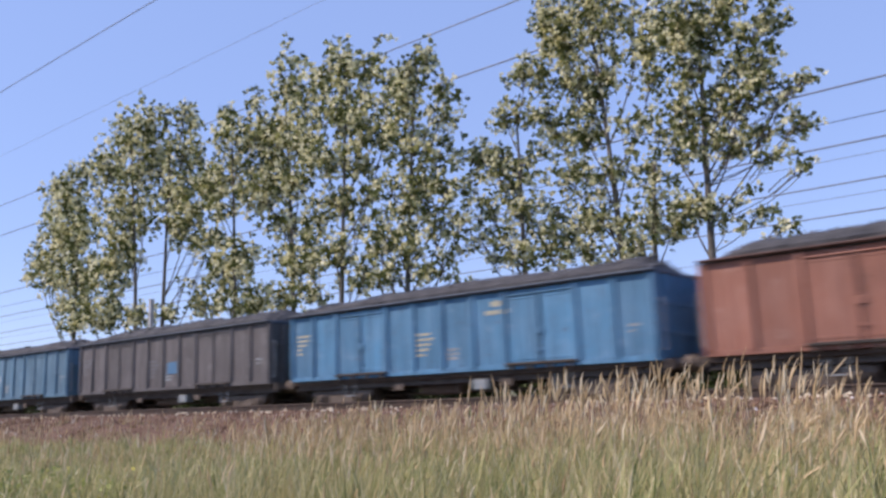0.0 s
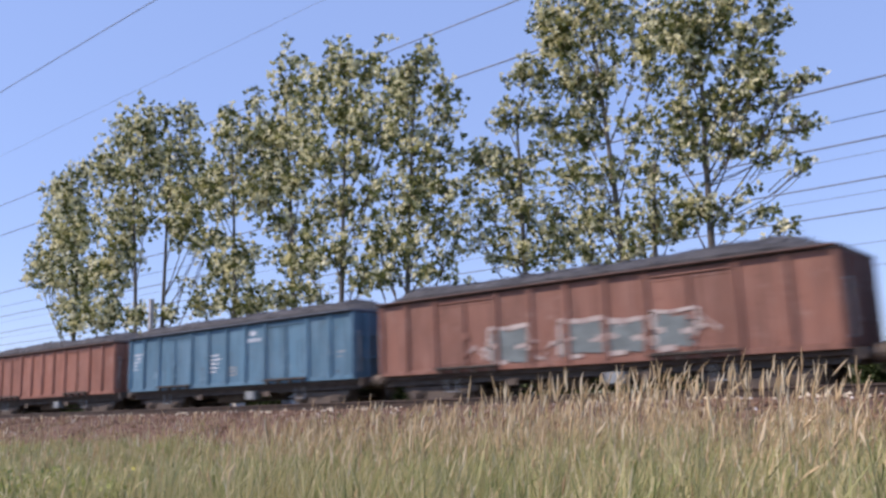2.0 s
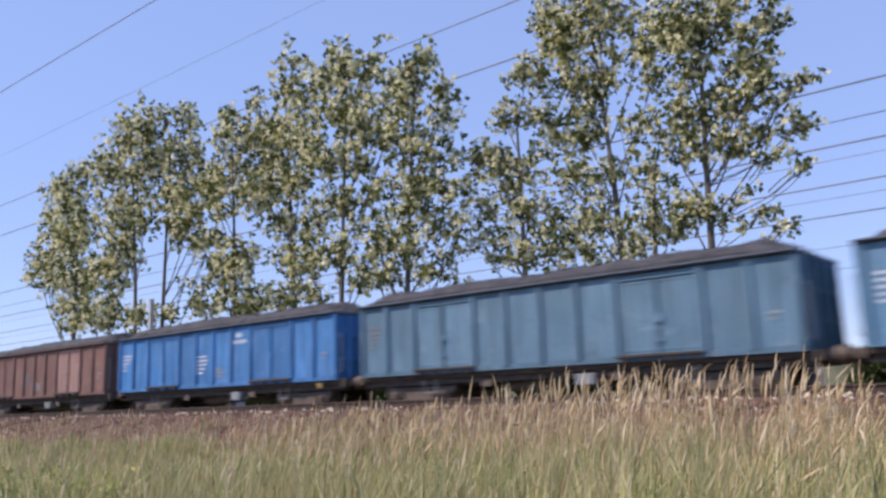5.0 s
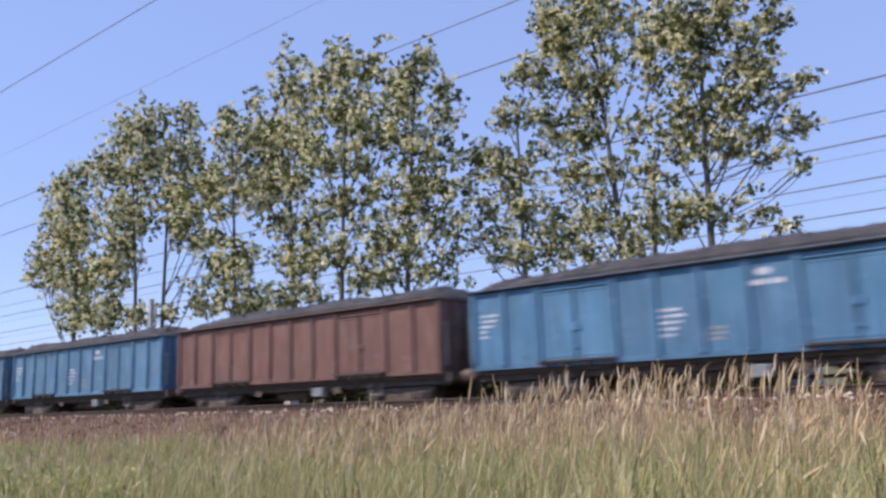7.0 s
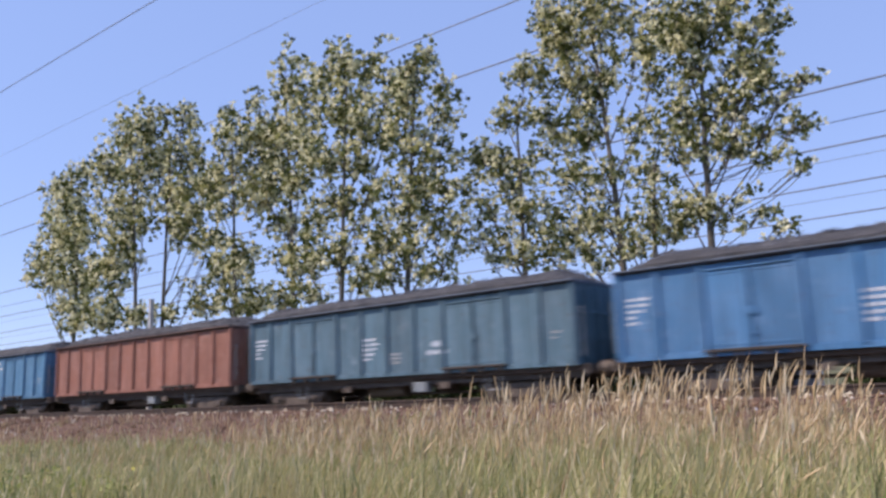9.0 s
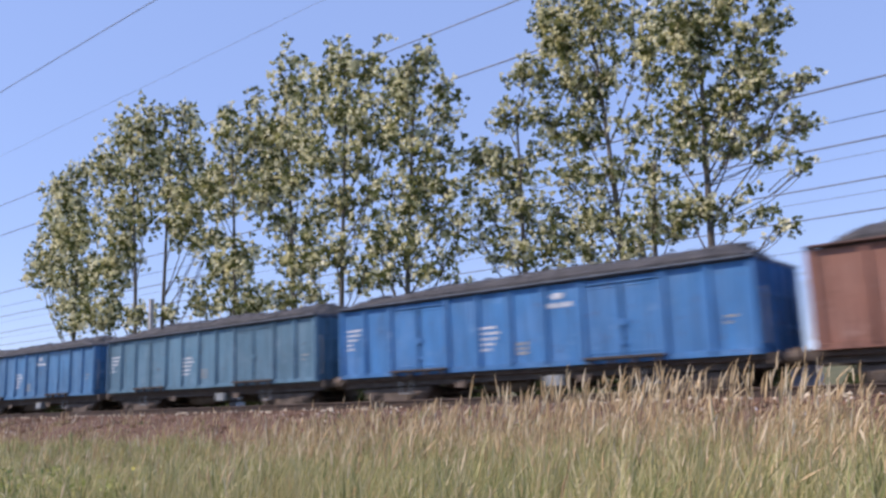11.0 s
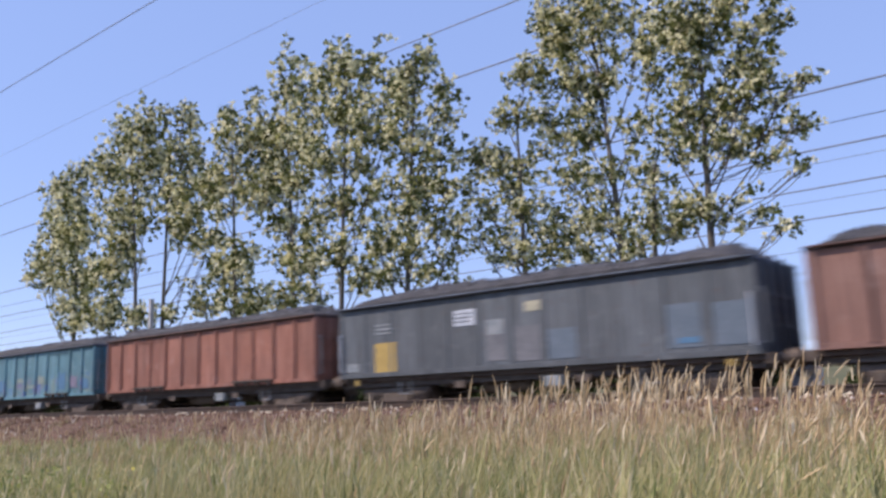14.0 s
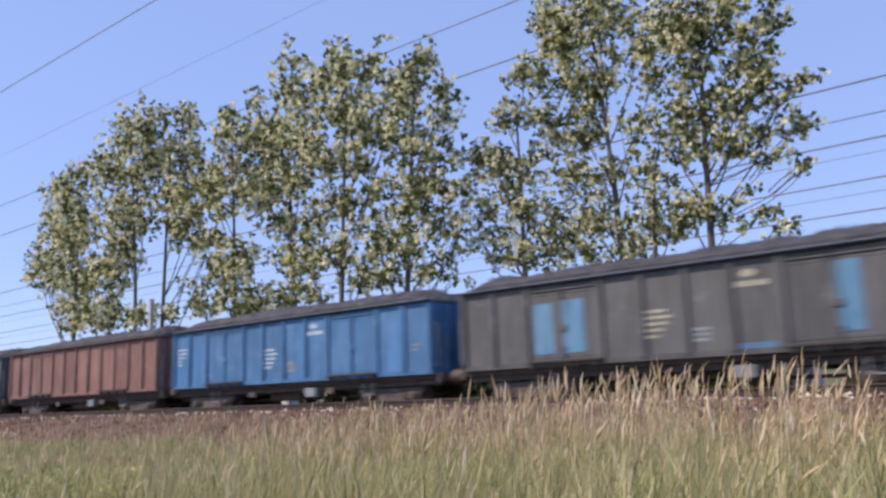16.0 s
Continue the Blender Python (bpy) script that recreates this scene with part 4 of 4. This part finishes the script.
    poplar(-27.9, 11.0, 5, [(2.2, 17.5, 0.5, 0.9), (1.0, 16.8, 0.9, 0.9), (3.4, 15.5, 0.5, 0.5, 0.80), (0.7, 15.1, 1.2, 1.1), (2.9, 14.2, 0.8, 1.0, 0.90), (0.6, 13.0, 1.1, 1.1, 0.90), (2.5, 12.2, 0.9, 0.9, 0.80),
            (0.9, 11.2, 1.2, 0.9, 0.80), (-0.6, 11.2, 0.6, 0.6, 0.50), (0.6, 9.5, 1.0, 0.7, 0.60), (-0.7, 8.3, 1.0, 0.9, 0.80), (1.2, 7.7, 1.1, 0.8, 0.75), (2.8, 8.6, 0.9, 0.7, 0.60), (3.0, 6.6, 0.8, 0.5, 0.55),
            (-0.8, 6.5, 0.7, 0.5, 0.70), (1.1, 6.2, 0.8, 0.3, 0.60), (-1.9, 8.1, 0.6, 0.7, 0.60), (3.5, 10.4, 0.6, 0.7, 0.60), (1.8, 9.9, 0.7, 0.7, 0.60), (4.0, 7.3, 0.5, 0.4, 0.50), (-1.1, 9.8, 0.5, 0.8, 0.40),
            (4.1, 8.5, 0.5, 0.6, 0.50), (3.2, 5.8, 0.5, 0.3, 0.50), (-2.0, 6.7, 0.6, 0.5, 0.60), (2.4, 10.6, 0.7, 0.7, 0.60)], 0.29)
    poplar(-21.3, 12.0, 12, [(0.9, 15.2, 0.9, 1.0, 0.90), (-0.7, 13.6, 0.8, 0.8, 0.85), (-2.5, 12.1, 0.9, 0.8, 0.85), (-0.0, 11.0, 1.1, 0.9, 0.75), (-1.9, 9.2, 0.9, 0.7, 0.70), (0.3, 8.6, 1.1, 0.9, 0.75), (0.3, 6.7, 0.8, 0.8, 0.80),
            (-3.1, 10.4, 0.6, 0.4, 0.40), (-1.2, 10.7, 0.7, 0.6, 0.70), (-1.0, 7.7, 0.7, 0.6, 0.60), (-1.4, 11.9, 0.7, 0.6, 0.80), (-2.5, 7.9, 0.6, 0.5, 0.50), (-0.6, 9.8, 0.7, 0.6, 0.60), (-1.7, 6.9, 0.5, 0.2, 0.50),
            (-0.6, 6.6, 0.5, 0.4, 0.50)], 0.24)
    poplar(-16.4, 12.5, 6, [(-3.2, 18.2, 0.7, 1.3), (-1.9, 17.2, 1.1, 1.5), (-0.1, 16.7, 1.2, 1.5), (-2.4, 14.6, 1.1, 1.1), (-3.7, 12.8, 1.1, 1.1, 0.90), (-1.9, 12.1, 1.1, 1.1, 0.80), (-2.7, 10.1, 1.1, 0.9, 0.65),
            (-2.9, 7.8, 1.1, 1.1, 0.70), (-1.8, 6.3, 1.0, 0.7, 0.75), (-0.7, 9.5, 0.9, 0.9, 0.60), (-0.6, 7.5, 0.9, 0.9, 0.70), (-0.3, 14.3, 0.9, 1.2, 0.75), (1.7, 15.5, 1.1, 1.4), (1.8, 13.5, 0.8, 0.9, 0.50),
            (0.8, 11.2, 0.7, 1.1, 0.40), (-1.9, 20.4, 1.4, 1.5), (0.7, 19.6, 1.6, 1.5), (-1.7, 8.1, 0.7, 0.9, 0.60), (-3.8, 6.7, 0.7, 0.8, 0.70), (-2.7, 16.4, 0.8, 1.1), (-1.3, 13.3, 0.7, 1.0, 0.70)], 0.24)
    poplar(-14.9, 11.5, 7, [(0.6, 9.2, 0.8, 0.7, 0.45), (0.2, 7.2, 0.9, 0.7, 0.80), (1.1, 6.7, 0.7, 0.5, 0.70), (-0.2, 6.1, 0.7, 0.4, 0.60), (1.1, 10.9, 0.7, 0.7, 0.50), (0.7, 8.0, 0.7, 0.5, 0.50), (-0.9, 6.2, 0.6, 0.5, 0.70)], 0.23)
    poplar(-12.0, 10.5, 8, [(-0.3, 14.6, 1.0, 1.2), (1.2, 14.3, 1.0, 1.2), (2.7, 13.6, 0.8, 1.0), (2.7, 12.2, 0.5, 0.5, 0.80), (1.5, 12.4, 0.9, 0.8, 0.85), (-0.1, 12.6, 0.8, 0.9, 0.85), (-0.7, 11.0, 0.8, 0.8, 0.65),
            (0.9, 11.0, 0.8, 0.8, 0.75), (2.2, 10.7, 0.7, 0.6, 0.60), (3.2, 10.4, 0.4, 0.5, 0.60), (4.0, 11.0, 0.4, 0.1, 0.60), (3.7, 9.4, 0.5, 0.2, 0.60), (2.6, 9.5, 0.7, 0.4, 0.65), (1.4, 9.4, 0.8, 0.6, 0.75),
            (0.1, 9.4, 0.9, 0.7, 0.80), (2.8, 8.5, 0.6, 0.3, 0.65), (3.6, 7.9, 0.3, 0.1, 0.50), (-1.1, 9.7, 0.6, 0.6, 0.60), (0.1, 7.0, 0.8, 0.7, 0.70), (1.7, 7.3, 0.3, 0.2, 0.60), (2.1, 6.6, 0.5, 0.3, 0.60),
            (2.8, 5.9, 0.4, 0.1, 0.50), (0.9, 6.2, 0.5, 0.2, 0.50), (-0.7, 7.1, 0.8, 0.6, 0.75), (2.1, 16.1, 1.4, 1.2), (0.4, 17.0, 1.3, 1.1), (1.8, 10.8, 0.5, 0.6, 0.70), (0.3, 13.9, 0.9, 1.1),
            (0.2, 10.7, 0.6, 0.6, 0.70), (2.4, 11.3, 0.5, 0.4, 0.60), (4.3, 11.0, 0.3, 0.1, 0.90), (3.8, 7.8, 0.2, 0.1, 0.90), (4.1, 9.5, 0.2, 0.1, 0.80), (3.0, 5.8, 0.3, 0.1, 0.80), (3.0, 11.3, 0.4, 0.2, 0.60)], 0.23)


def build_scrub():
    """Low bushes along the foot of the bank beyond the track, rowed thickly to block the bright horizon under the
    wagons.
    """
    for n in range(48):
        rng = np.random.default_rng(300 + n)
        x, y = 5.5 - 2.3 * n + rng.uniform(-0.8, 0.8), rng.uniform(6.6, 8.2)
        hgt = rng.uniform(1.9, 2.5)
        b = new("bush")
        b.location = (x, y, ground_height(y))
        bm = bmesh.new()
        for _ in range(6):
            limb_path(bm, (rng.uniform(-0.2, 0.2), rng.uniform(-0.2, 0.2), -0.1), (rng.uniform(-1.3, 1.3), rng.uniform(-0.7, 0.7), hgt * rng.uniform(0.6, 0.95)), 0.03, 0.01, (0, 0, 0.1), 5)
        part("stems", bm, M_BARK, b)
        v, f = leaf_cloud(rng, 0, 0, hgt * 0.50, 1.7, 1.1, hgt * 0.6, 0.26, 1.9)
        part("foliage", raw_mesh("foliage", v, f, M_BUSH), M_BUSH, b)
        tagged(b, "dark green low bush at the foot of the railway bank", "bush", "bushes beyond the track")


# ---- overhead lines and the small post ----


def cable(x0, x1, y, z, r):
    """One conductor of a power line that runs along the railway: a swept round strand between two masts."""
    verts, faces = [], []
    for i in range(17):
        for k in range(6):
            a = k * math.pi / 3
            verts.append((x0 + (x1 - x0) * i / 16, y + r * math.cos(a), z + r * math.sin(a)))
            if i:
                q = 6 * i
                faces.append((q - 6 + k, q - 6 + (k + 1) % 6, q + (k + 1) % 6, q + k))
    faces += [tuple(range(5, -1, -1)), tuple(range(96, 102))]
    ob = new("power_cable", raw_mesh("power_cable", verts, faces, M_WIRE, True))
    tagged(ob, "thin dark overhead power cable against the sky", "cable", "overhead power cables")


def mast(x, y, holds):
    """A lattice mast that carries the cables on cross-arms; holds: the cables' places across the line and heights."""
    m = new("power_mast")
    base = ground_height(y)
    m.location = (x, y, base)
    high = max(z for _, z in holds) - base + 1.0
    wide = 0.07 * high

    def corner(sx, sy, u):
        half = 0.5 * wide * (1 - u) + 0.22 * u
        return Vector((sx * half, sy * half, u * high))

    for sx, sy in ((-1, -1), (1, -1), (1, 1), (-1, 1)):
        part("leg", tube(bmesh.new(), corner(sx, sy, 0) - Vector((0, 0, 0.3)), corner(sx, sy, 1), 0.09, 0.05, 6), M_WIRE, m)
    steps = 11
    for n in range(steps):
        u0, u1 = n / steps, (n + 1) / steps
        bm = bmesh.new()
        ring = ((-1, -1), (1, -1), (1, 1), (-1, 1))
        for i in range(4):
            a, b = ring[i], ring[(i + 1) % 4]
            tube(bm, corner(*a, u0), corner(*b, u1), 0.03, sides=4)
            tube(bm, corner(*b, u0), corner(*a, u1), 0.03, sides=4)
        part("brace", bm, M_WIRE, m)
    for cy, z in holds:
        side = 1 if cy > y else -1
        part("cross_arm", box(bmesh.new(), (-0.10, min(0.0, side * (abs(cy - y) + 0.15)), z - base - 0.16), (0.10, max(0.0, side * (abs(cy - y) + 0.15)), z - base), 0.02), M_WIRE, m)
    tagged(m, "grey steel lattice mast carrying overhead power cables", "mast", "power masts")


def build_cables():
    near = ((24, 0.95, 0.05), (26, 0.745, 0.018), (24, 0.592, 0.04), (24, 0.502, 0.05))
    far = ((60, 0.334, 0.085), (62, 0.294, 0.045), (60, 0.266, 0.08), (62, 0.250, 0.03), (60, 0.221, 0.07), (62, 0.206, 0.03), (60, 0.186, 0.065), (60, 0.150, 0.03), (62, 0.125, 0.03))
    for group, y, x0, x1 in ((near, 25, -190, 48), (far, 61, -290, 60)):
        holds = [(cy, EYE[2] + ratio * (cy - EYE[1])) for cy, ratio, _ in group]
        for (cy, z), (_, _, r) in zip(holds, group):
            cable(x0, x1, cy, z, r)
        for x in (x0, x1):
            mast(x, y, holds)


def build_post():
    x, y = -40.7, 5.0
    p = new("trackside_post")
    p.location = (x, y, ground_height(y))
    bm = bmesh.new()
    box(bm, (-0.11, -0.11, -0.1), (0.11, 0.11, 6.3), 0.02)
    part("shaft", bm, M_POST, p)
    part("cap", box(bmesh.new(), (-0.13, -0.13, 6.3), (0.13, 0.13, 6.36), 0.02), M_POST, p)
    tagged(p, "pale concrete post standing beyond the track", "post")


def build_boxes():
    """White blocks beside the far rail, put where bright spots show under the wagons."""
    for x, w, h in ((-6.78, 0.33, 1.10), (-30.65, 0.26, 0.82), (-27.1, 0.30, 0.80)):
        b = new("cable_box")
        b.location = (x, 3.2, -0.12)
        part("body", box(bmesh.new(), (-w, -0.25, -0.1), (w, 0.25, h), 0.04), M_BOX, b)
        part("lid", box(bmesh.new(), (-w - 0.04, -0.29, h + 0.002), (w + 0.04, 0.29, h + 0.07), 0.02), M_BOX, b)
        tagged(b, "white block beside the far rail, standing in for bright spots", "box", "cable boxes")


# ---- grass ----
TUFTS = []


def stand(x, y):
    """How far a place lies within the one tallest, thickest stand of ripe grass: 0 to 1."""
    return math.exp(-((x + 4.75 - 0.5 * (y + 10.5)) / 0.5) ** 2)


def grass_height(x, y):
    """Taller, ripe grass towards the right of the meadow, shorter green grass to the left and up the bank."""
    h = float(np.interp(x, (-45, -28, -15, -9, -4, 2), (0.40, 0.46, 0.78, 1.08, 1.42, 1.46)))
    h *= 1.0 + 0.10 * stand(x, y)
    if y > -9.5:
        h *= 0.8 if x > -14 else 0.95
    if y > -8.4:
        h = min(h, 0.5 if x > -14 else 0.30)
    return h * (1.0 + 0.14 * noise.noise(Vector((x * 0.5, y * 0.5, 2.0))))


def grass_patch(x0, x1, y0, y1, count, ears, seed):
    """A stand of grass blades and ripe ears that rocks as one in the wind."""
    rng = np.random.default_rng(seed)
    cx, cy = (x0 + x1) / 2, (y0 + y1) / 2
    for name, n, mat, label in (("grass", count, M_BLADE, "green and straw-coloured meadow grass"), ("grass_ears", ears, M_STALK, "ripe tan grass ears on thin stalks")):
        verts, faces = [], []
        for _ in range(n):
            x, y = rng.uniform(x0 - 0.15, x1 + 0.15), rng.uniform(y0, y1)
            if noise.noise(Vector((x * 1.4, y * 0.9, 7.0))) < -0.12 and rng.random() < 0.7:
                continue
            if name == "grass_ears" and noise.noise(Vector((x * 1.3, y * 1.3, 4.0))) < -0.02 and rng.random() < 0.75:
                continue
            g = ground_height(y) - 0.05
            full = grass_height(x, y) * (1.0 + 0.16 * noise.noise(Vector((x * 1.9, y * 1.9, 11.0))))
            tall = name == "grass_ears" and noise.noise(Vector((x * 2.3, y * 2.3, 31.0))) > -0.05 - 0.7 * stand(x, y) and rng.random() < 0.38 + 0.3 * stand(x, y)
            h = full * (rng.uniform(0.42, 0.80) if name == "grass" else rng.uniform(0.92, 1.16) if tall else rng.uniform(0.58, 0.86))
            if name == "grass_ears" and y < -12.4:
                h *= rng.uniform(0.6, 0.95)
            a = rng.uniform(0, 6.283)
            side = np.array((math.cos(a), math.sin(a), 0))
            lean = 0.30 * noise.noise(Vector((x * 1.7, y * 1.7, 21.0)))
            bend = np.array((rng.normal(0.07 + lean, 0.13), rng.normal(0, 0.12), 0)) * h * (1.0 if name == "grass" else 0.42)
            if rng.random() < 0.14:
                bend = bend * 2.6 + np.array((0.10 * h, 0, 0))
            wid = 0.003 + 0.017 * rng.random() ** 2 if name == "grass" else 0.0018
            if name == "grass" and x < -8:
                wid *= 1.7
            b = len(verts)
            steps = 3
            foot = np.array((x - cx, y - cy, g))
            for i in range(steps + 1):
                u = i / steps
                c = foot + np.array((0, 0, h * (u - 0.12 * u * u))) + bend * u ** 2.2
                wv = side * wid * (1 - 0.85 * u if name == "grass" else 1)
                verts += [c - wv, c + wv]
                if i:
                    k = b + 2 * i
                    faces.append((k - 2, k - 1, k + 1, k))
            if name == "grass_ears":
                # a soft plume that nods over towards its tip
                d = np.array((bend[0] * 1.2, bend[1] * 1.2, h * 0.5))
                d = d / np.linalg.norm(d)
                nod = np.array((rng.normal(0.32, 0.32), rng.normal(0, 0.2), -0.05))
                size = rng.uniform(0.16, 0.30) if tall else rng.uniform(0.09, 0.19)
                fat = rng.uniform(0.008, 0.014) if tall else rng.uniform(0.005, 0.010)
                p1 = np.cross(d, side)
                p1 /= np.linalg.norm(p1)
                p2 = np.cross(d, p1)
                m = foot + np.array((0, 0, h * 0.88)) + bend - d * size * 0.35
                k = len(verts)
                for i, r in enumerate((0.15, 0.8, 1.0, 0.85, 0.5, 0.06)):
                    r *= fat * rng.uniform(0.75, 1.2)
                    verts += [m + p1 * r, m + p2 * r * 0.8, m - p1 * r, m - p2 * r * 0.8]
                    if i:
                        q = k + 4 * (i - 1)
                        faces += [(q + j, q + (j + 1) % 4, q + 4 + (j + 1) % 4, q + 4 + j) for j in range(4)]
                    m = m + (d + nod * (i / 5) ** 1.5) * size * 0.2
                for i in range(8):
                    q = verts[k + 4 + int(rng.integers(0, 16))]
                    out = p1 * rng.normal(0, 1) + p2 * rng.normal(0, 1)
                    b = len(verts)
                    verts += [q, q + d * 0.012, q + d * rng.uniform(0.02, 0.045) + out * fat * 0.7]
                    faces.append((b, b + 1, b + 2))
        ob = new(name, raw_mesh(name, verts, faces, mat))
        ob.location = (cx, cy, 0)
        tagged(ob, label + " in the meadow", "grass", "meadow grass", "stuff")
        TUFTS.append((ob, cx, cy, float(rng.uniform(0, 1.2)) + 0.25 * cx))


def build_grass():
    seed = 100
    for x0, x1, y0, y1, n, e in ((-2.6, 1.4, -14.6, -13.0, 4600, 190), (-5.6, -2.6, -14.8, -13.0, 4200, 190), (-9.0, -5.6, -15.4, -13.0, 4600, 130), (-14.0, -9.0, -16.2, -13.0, 4600, 90),
                                 (-2.2, 2.2, -13.0, -11.2, 5200, 620), (-6.0, -2.2, -13.0, -11.2, 5200, 640), (-10.5, -6.0, -13.0, -11.2, 5200, 260), (-17.0, -10.5, -13.0, -11.2, 5200, 120),
                                 (-5.5, 2.5, -11.2, -9.2, 6000, 1100), (-12.0, -5.5, -11.2, -9.2, 6000, 800), (-20.0, -12.0, -11.2, -9.2, 5000, 200), (-32.0, -20.0, -13.0, -9.0, 6000, 120),
                                 (-14.0, 2.5, -9.2, -7.6, 4600, 800), (-30.0, -14.0, -9.2, -8.3, 2600, 200), (-60.0, -30.0, -10.5, -8.3, 4600, 80),
                                 (-14.0, 2.5, -7.6, -6.7, 1800, 300), (-30.0, -14.0, -8.3, -6.7, 1300, 420), (-62.0, -30.0, -8.3, -6.8, 1300, 220)):
        pieces = max(1, round((x1 - x0) / (1.5 if x0 > -15 else 4.0)))
        step = (x1 - x0) / pieces
        for i in range(pieces):
            grass_patch(x0 + i * step, x0 + (i + 1) * step, y0, y1, int(0.75 * n) // pieces, int((2.3 if y0 > -12.5 or x0 < -9 else 1.2) * e) // pieces, seed)
            seed += 1


def build_weeds():
    """Low yellow-green weeds at the edge of the meadow."""
    rng = np.random.default_rng(9)
    for x, y in ((-10.2, -15.0), (-9.6, -14.9), (-8.3, -14.9)):
        verts, faces = [], []
        for _ in range(90):
            p = np.array((rng.normal(0, 0.16), rng.normal(0, 0.16), rng.uniform(0.2, 0.75)))
            u = rng.normal(size=3)
            u /= np.linalg.norm(u)
            v = np.cross(u, rng.normal(size=3))
            v /= np.linalg.norm(v)
            s = rng.uniform(0.02, 0.05)
            b = len(verts)
            verts += [p - u * s, p + v * s * 0.5, p + u * s, p - v * s * 0.5]
            faces.append((b, b + 1, b + 2, b + 3))
        for _ in range(12):
            dx, dy = rng.normal(0, 0.15, 2)
            b = len(verts)
            verts += [(dx - 0.004, dy, -0.05), (dx + 0.004, dy, -0.05), (dx * 1.3 + 0.003, dy * 1.3, 0.7), (dx * 1.3 - 0.003, dy * 1.3, 0.7)]
            faces.append((b, b + 1, b + 2, b + 3))
        ob = new("weed", raw_mesh("weed", verts, faces, M_WEED))
        ob.location = (x, y, ground_height(y))
        tagged(ob, "yellow-green flowering weed among the grass", "plant", "weeds", "stuff")


def motions():
    """The train rolls by; leaf masses and grass rock in the wind."""
    for k, wagon, load in TRAIN:
        for ob in (wagon, load):
            walk(ob, [(t, pose(o + PITCH * k, 0, 0)) for t, o in OFFSETS])
    for crown, at, ph, size in SWAYING:
        rows = []
        for i in range(17):
            a = 0.9 * math.sin(1.7 * i + ph) + 0.5 * math.sin(2.9 * i + 2 * ph)
            rows.append((float(i), pose(at.x + 0.035 * a, at.y, at.z, 0.5 * math.sin(2.1 * i + ph), 0.9 * a, 0)))
        walk(crown, rows)
    for ob, x, y, ph in TUFTS:
        rows = []
        for i in range(33):
            t = i * 0.5
            gust = 1.6 * math.exp(-((t - 11.9) / 0.9) ** 2) + 0.8 * math.exp(-((t - 5.0) / 1.5) ** 2)
            a = 1.2 * math.sin(2.3 * t + ph) + 0.7 * math.sin(3.7 * t + 2 * ph) + 4.0 * gust
            rows.append((t, pose(x, y, 0, 0, a, 0)))
        walk(ob, rows)


build_ground()
build_bed("track_bed_far", -2.1, 2.4, -0.02, "ballast bed under the rolling train")
build_bed("track_bed_near", -6.0, -2.2, 0.25, "reddish ballast bed of the empty track")
for y, top in ((-0.75, RAIL_TOP), (0.75, RAIL_TOP), (-4.85, NEAR_TOP), (-3.35, NEAR_TOP)):
    build_rail("rail", y, top, "rusty steel rail on the ballast bed")
build_train()
build_trees()
build_scrub()
build_cables()
build_post()
build_boxes()
build_grass()
build_weeds()
build_slope()
build_stones()
build_crest()
build_sleepers()
motions()
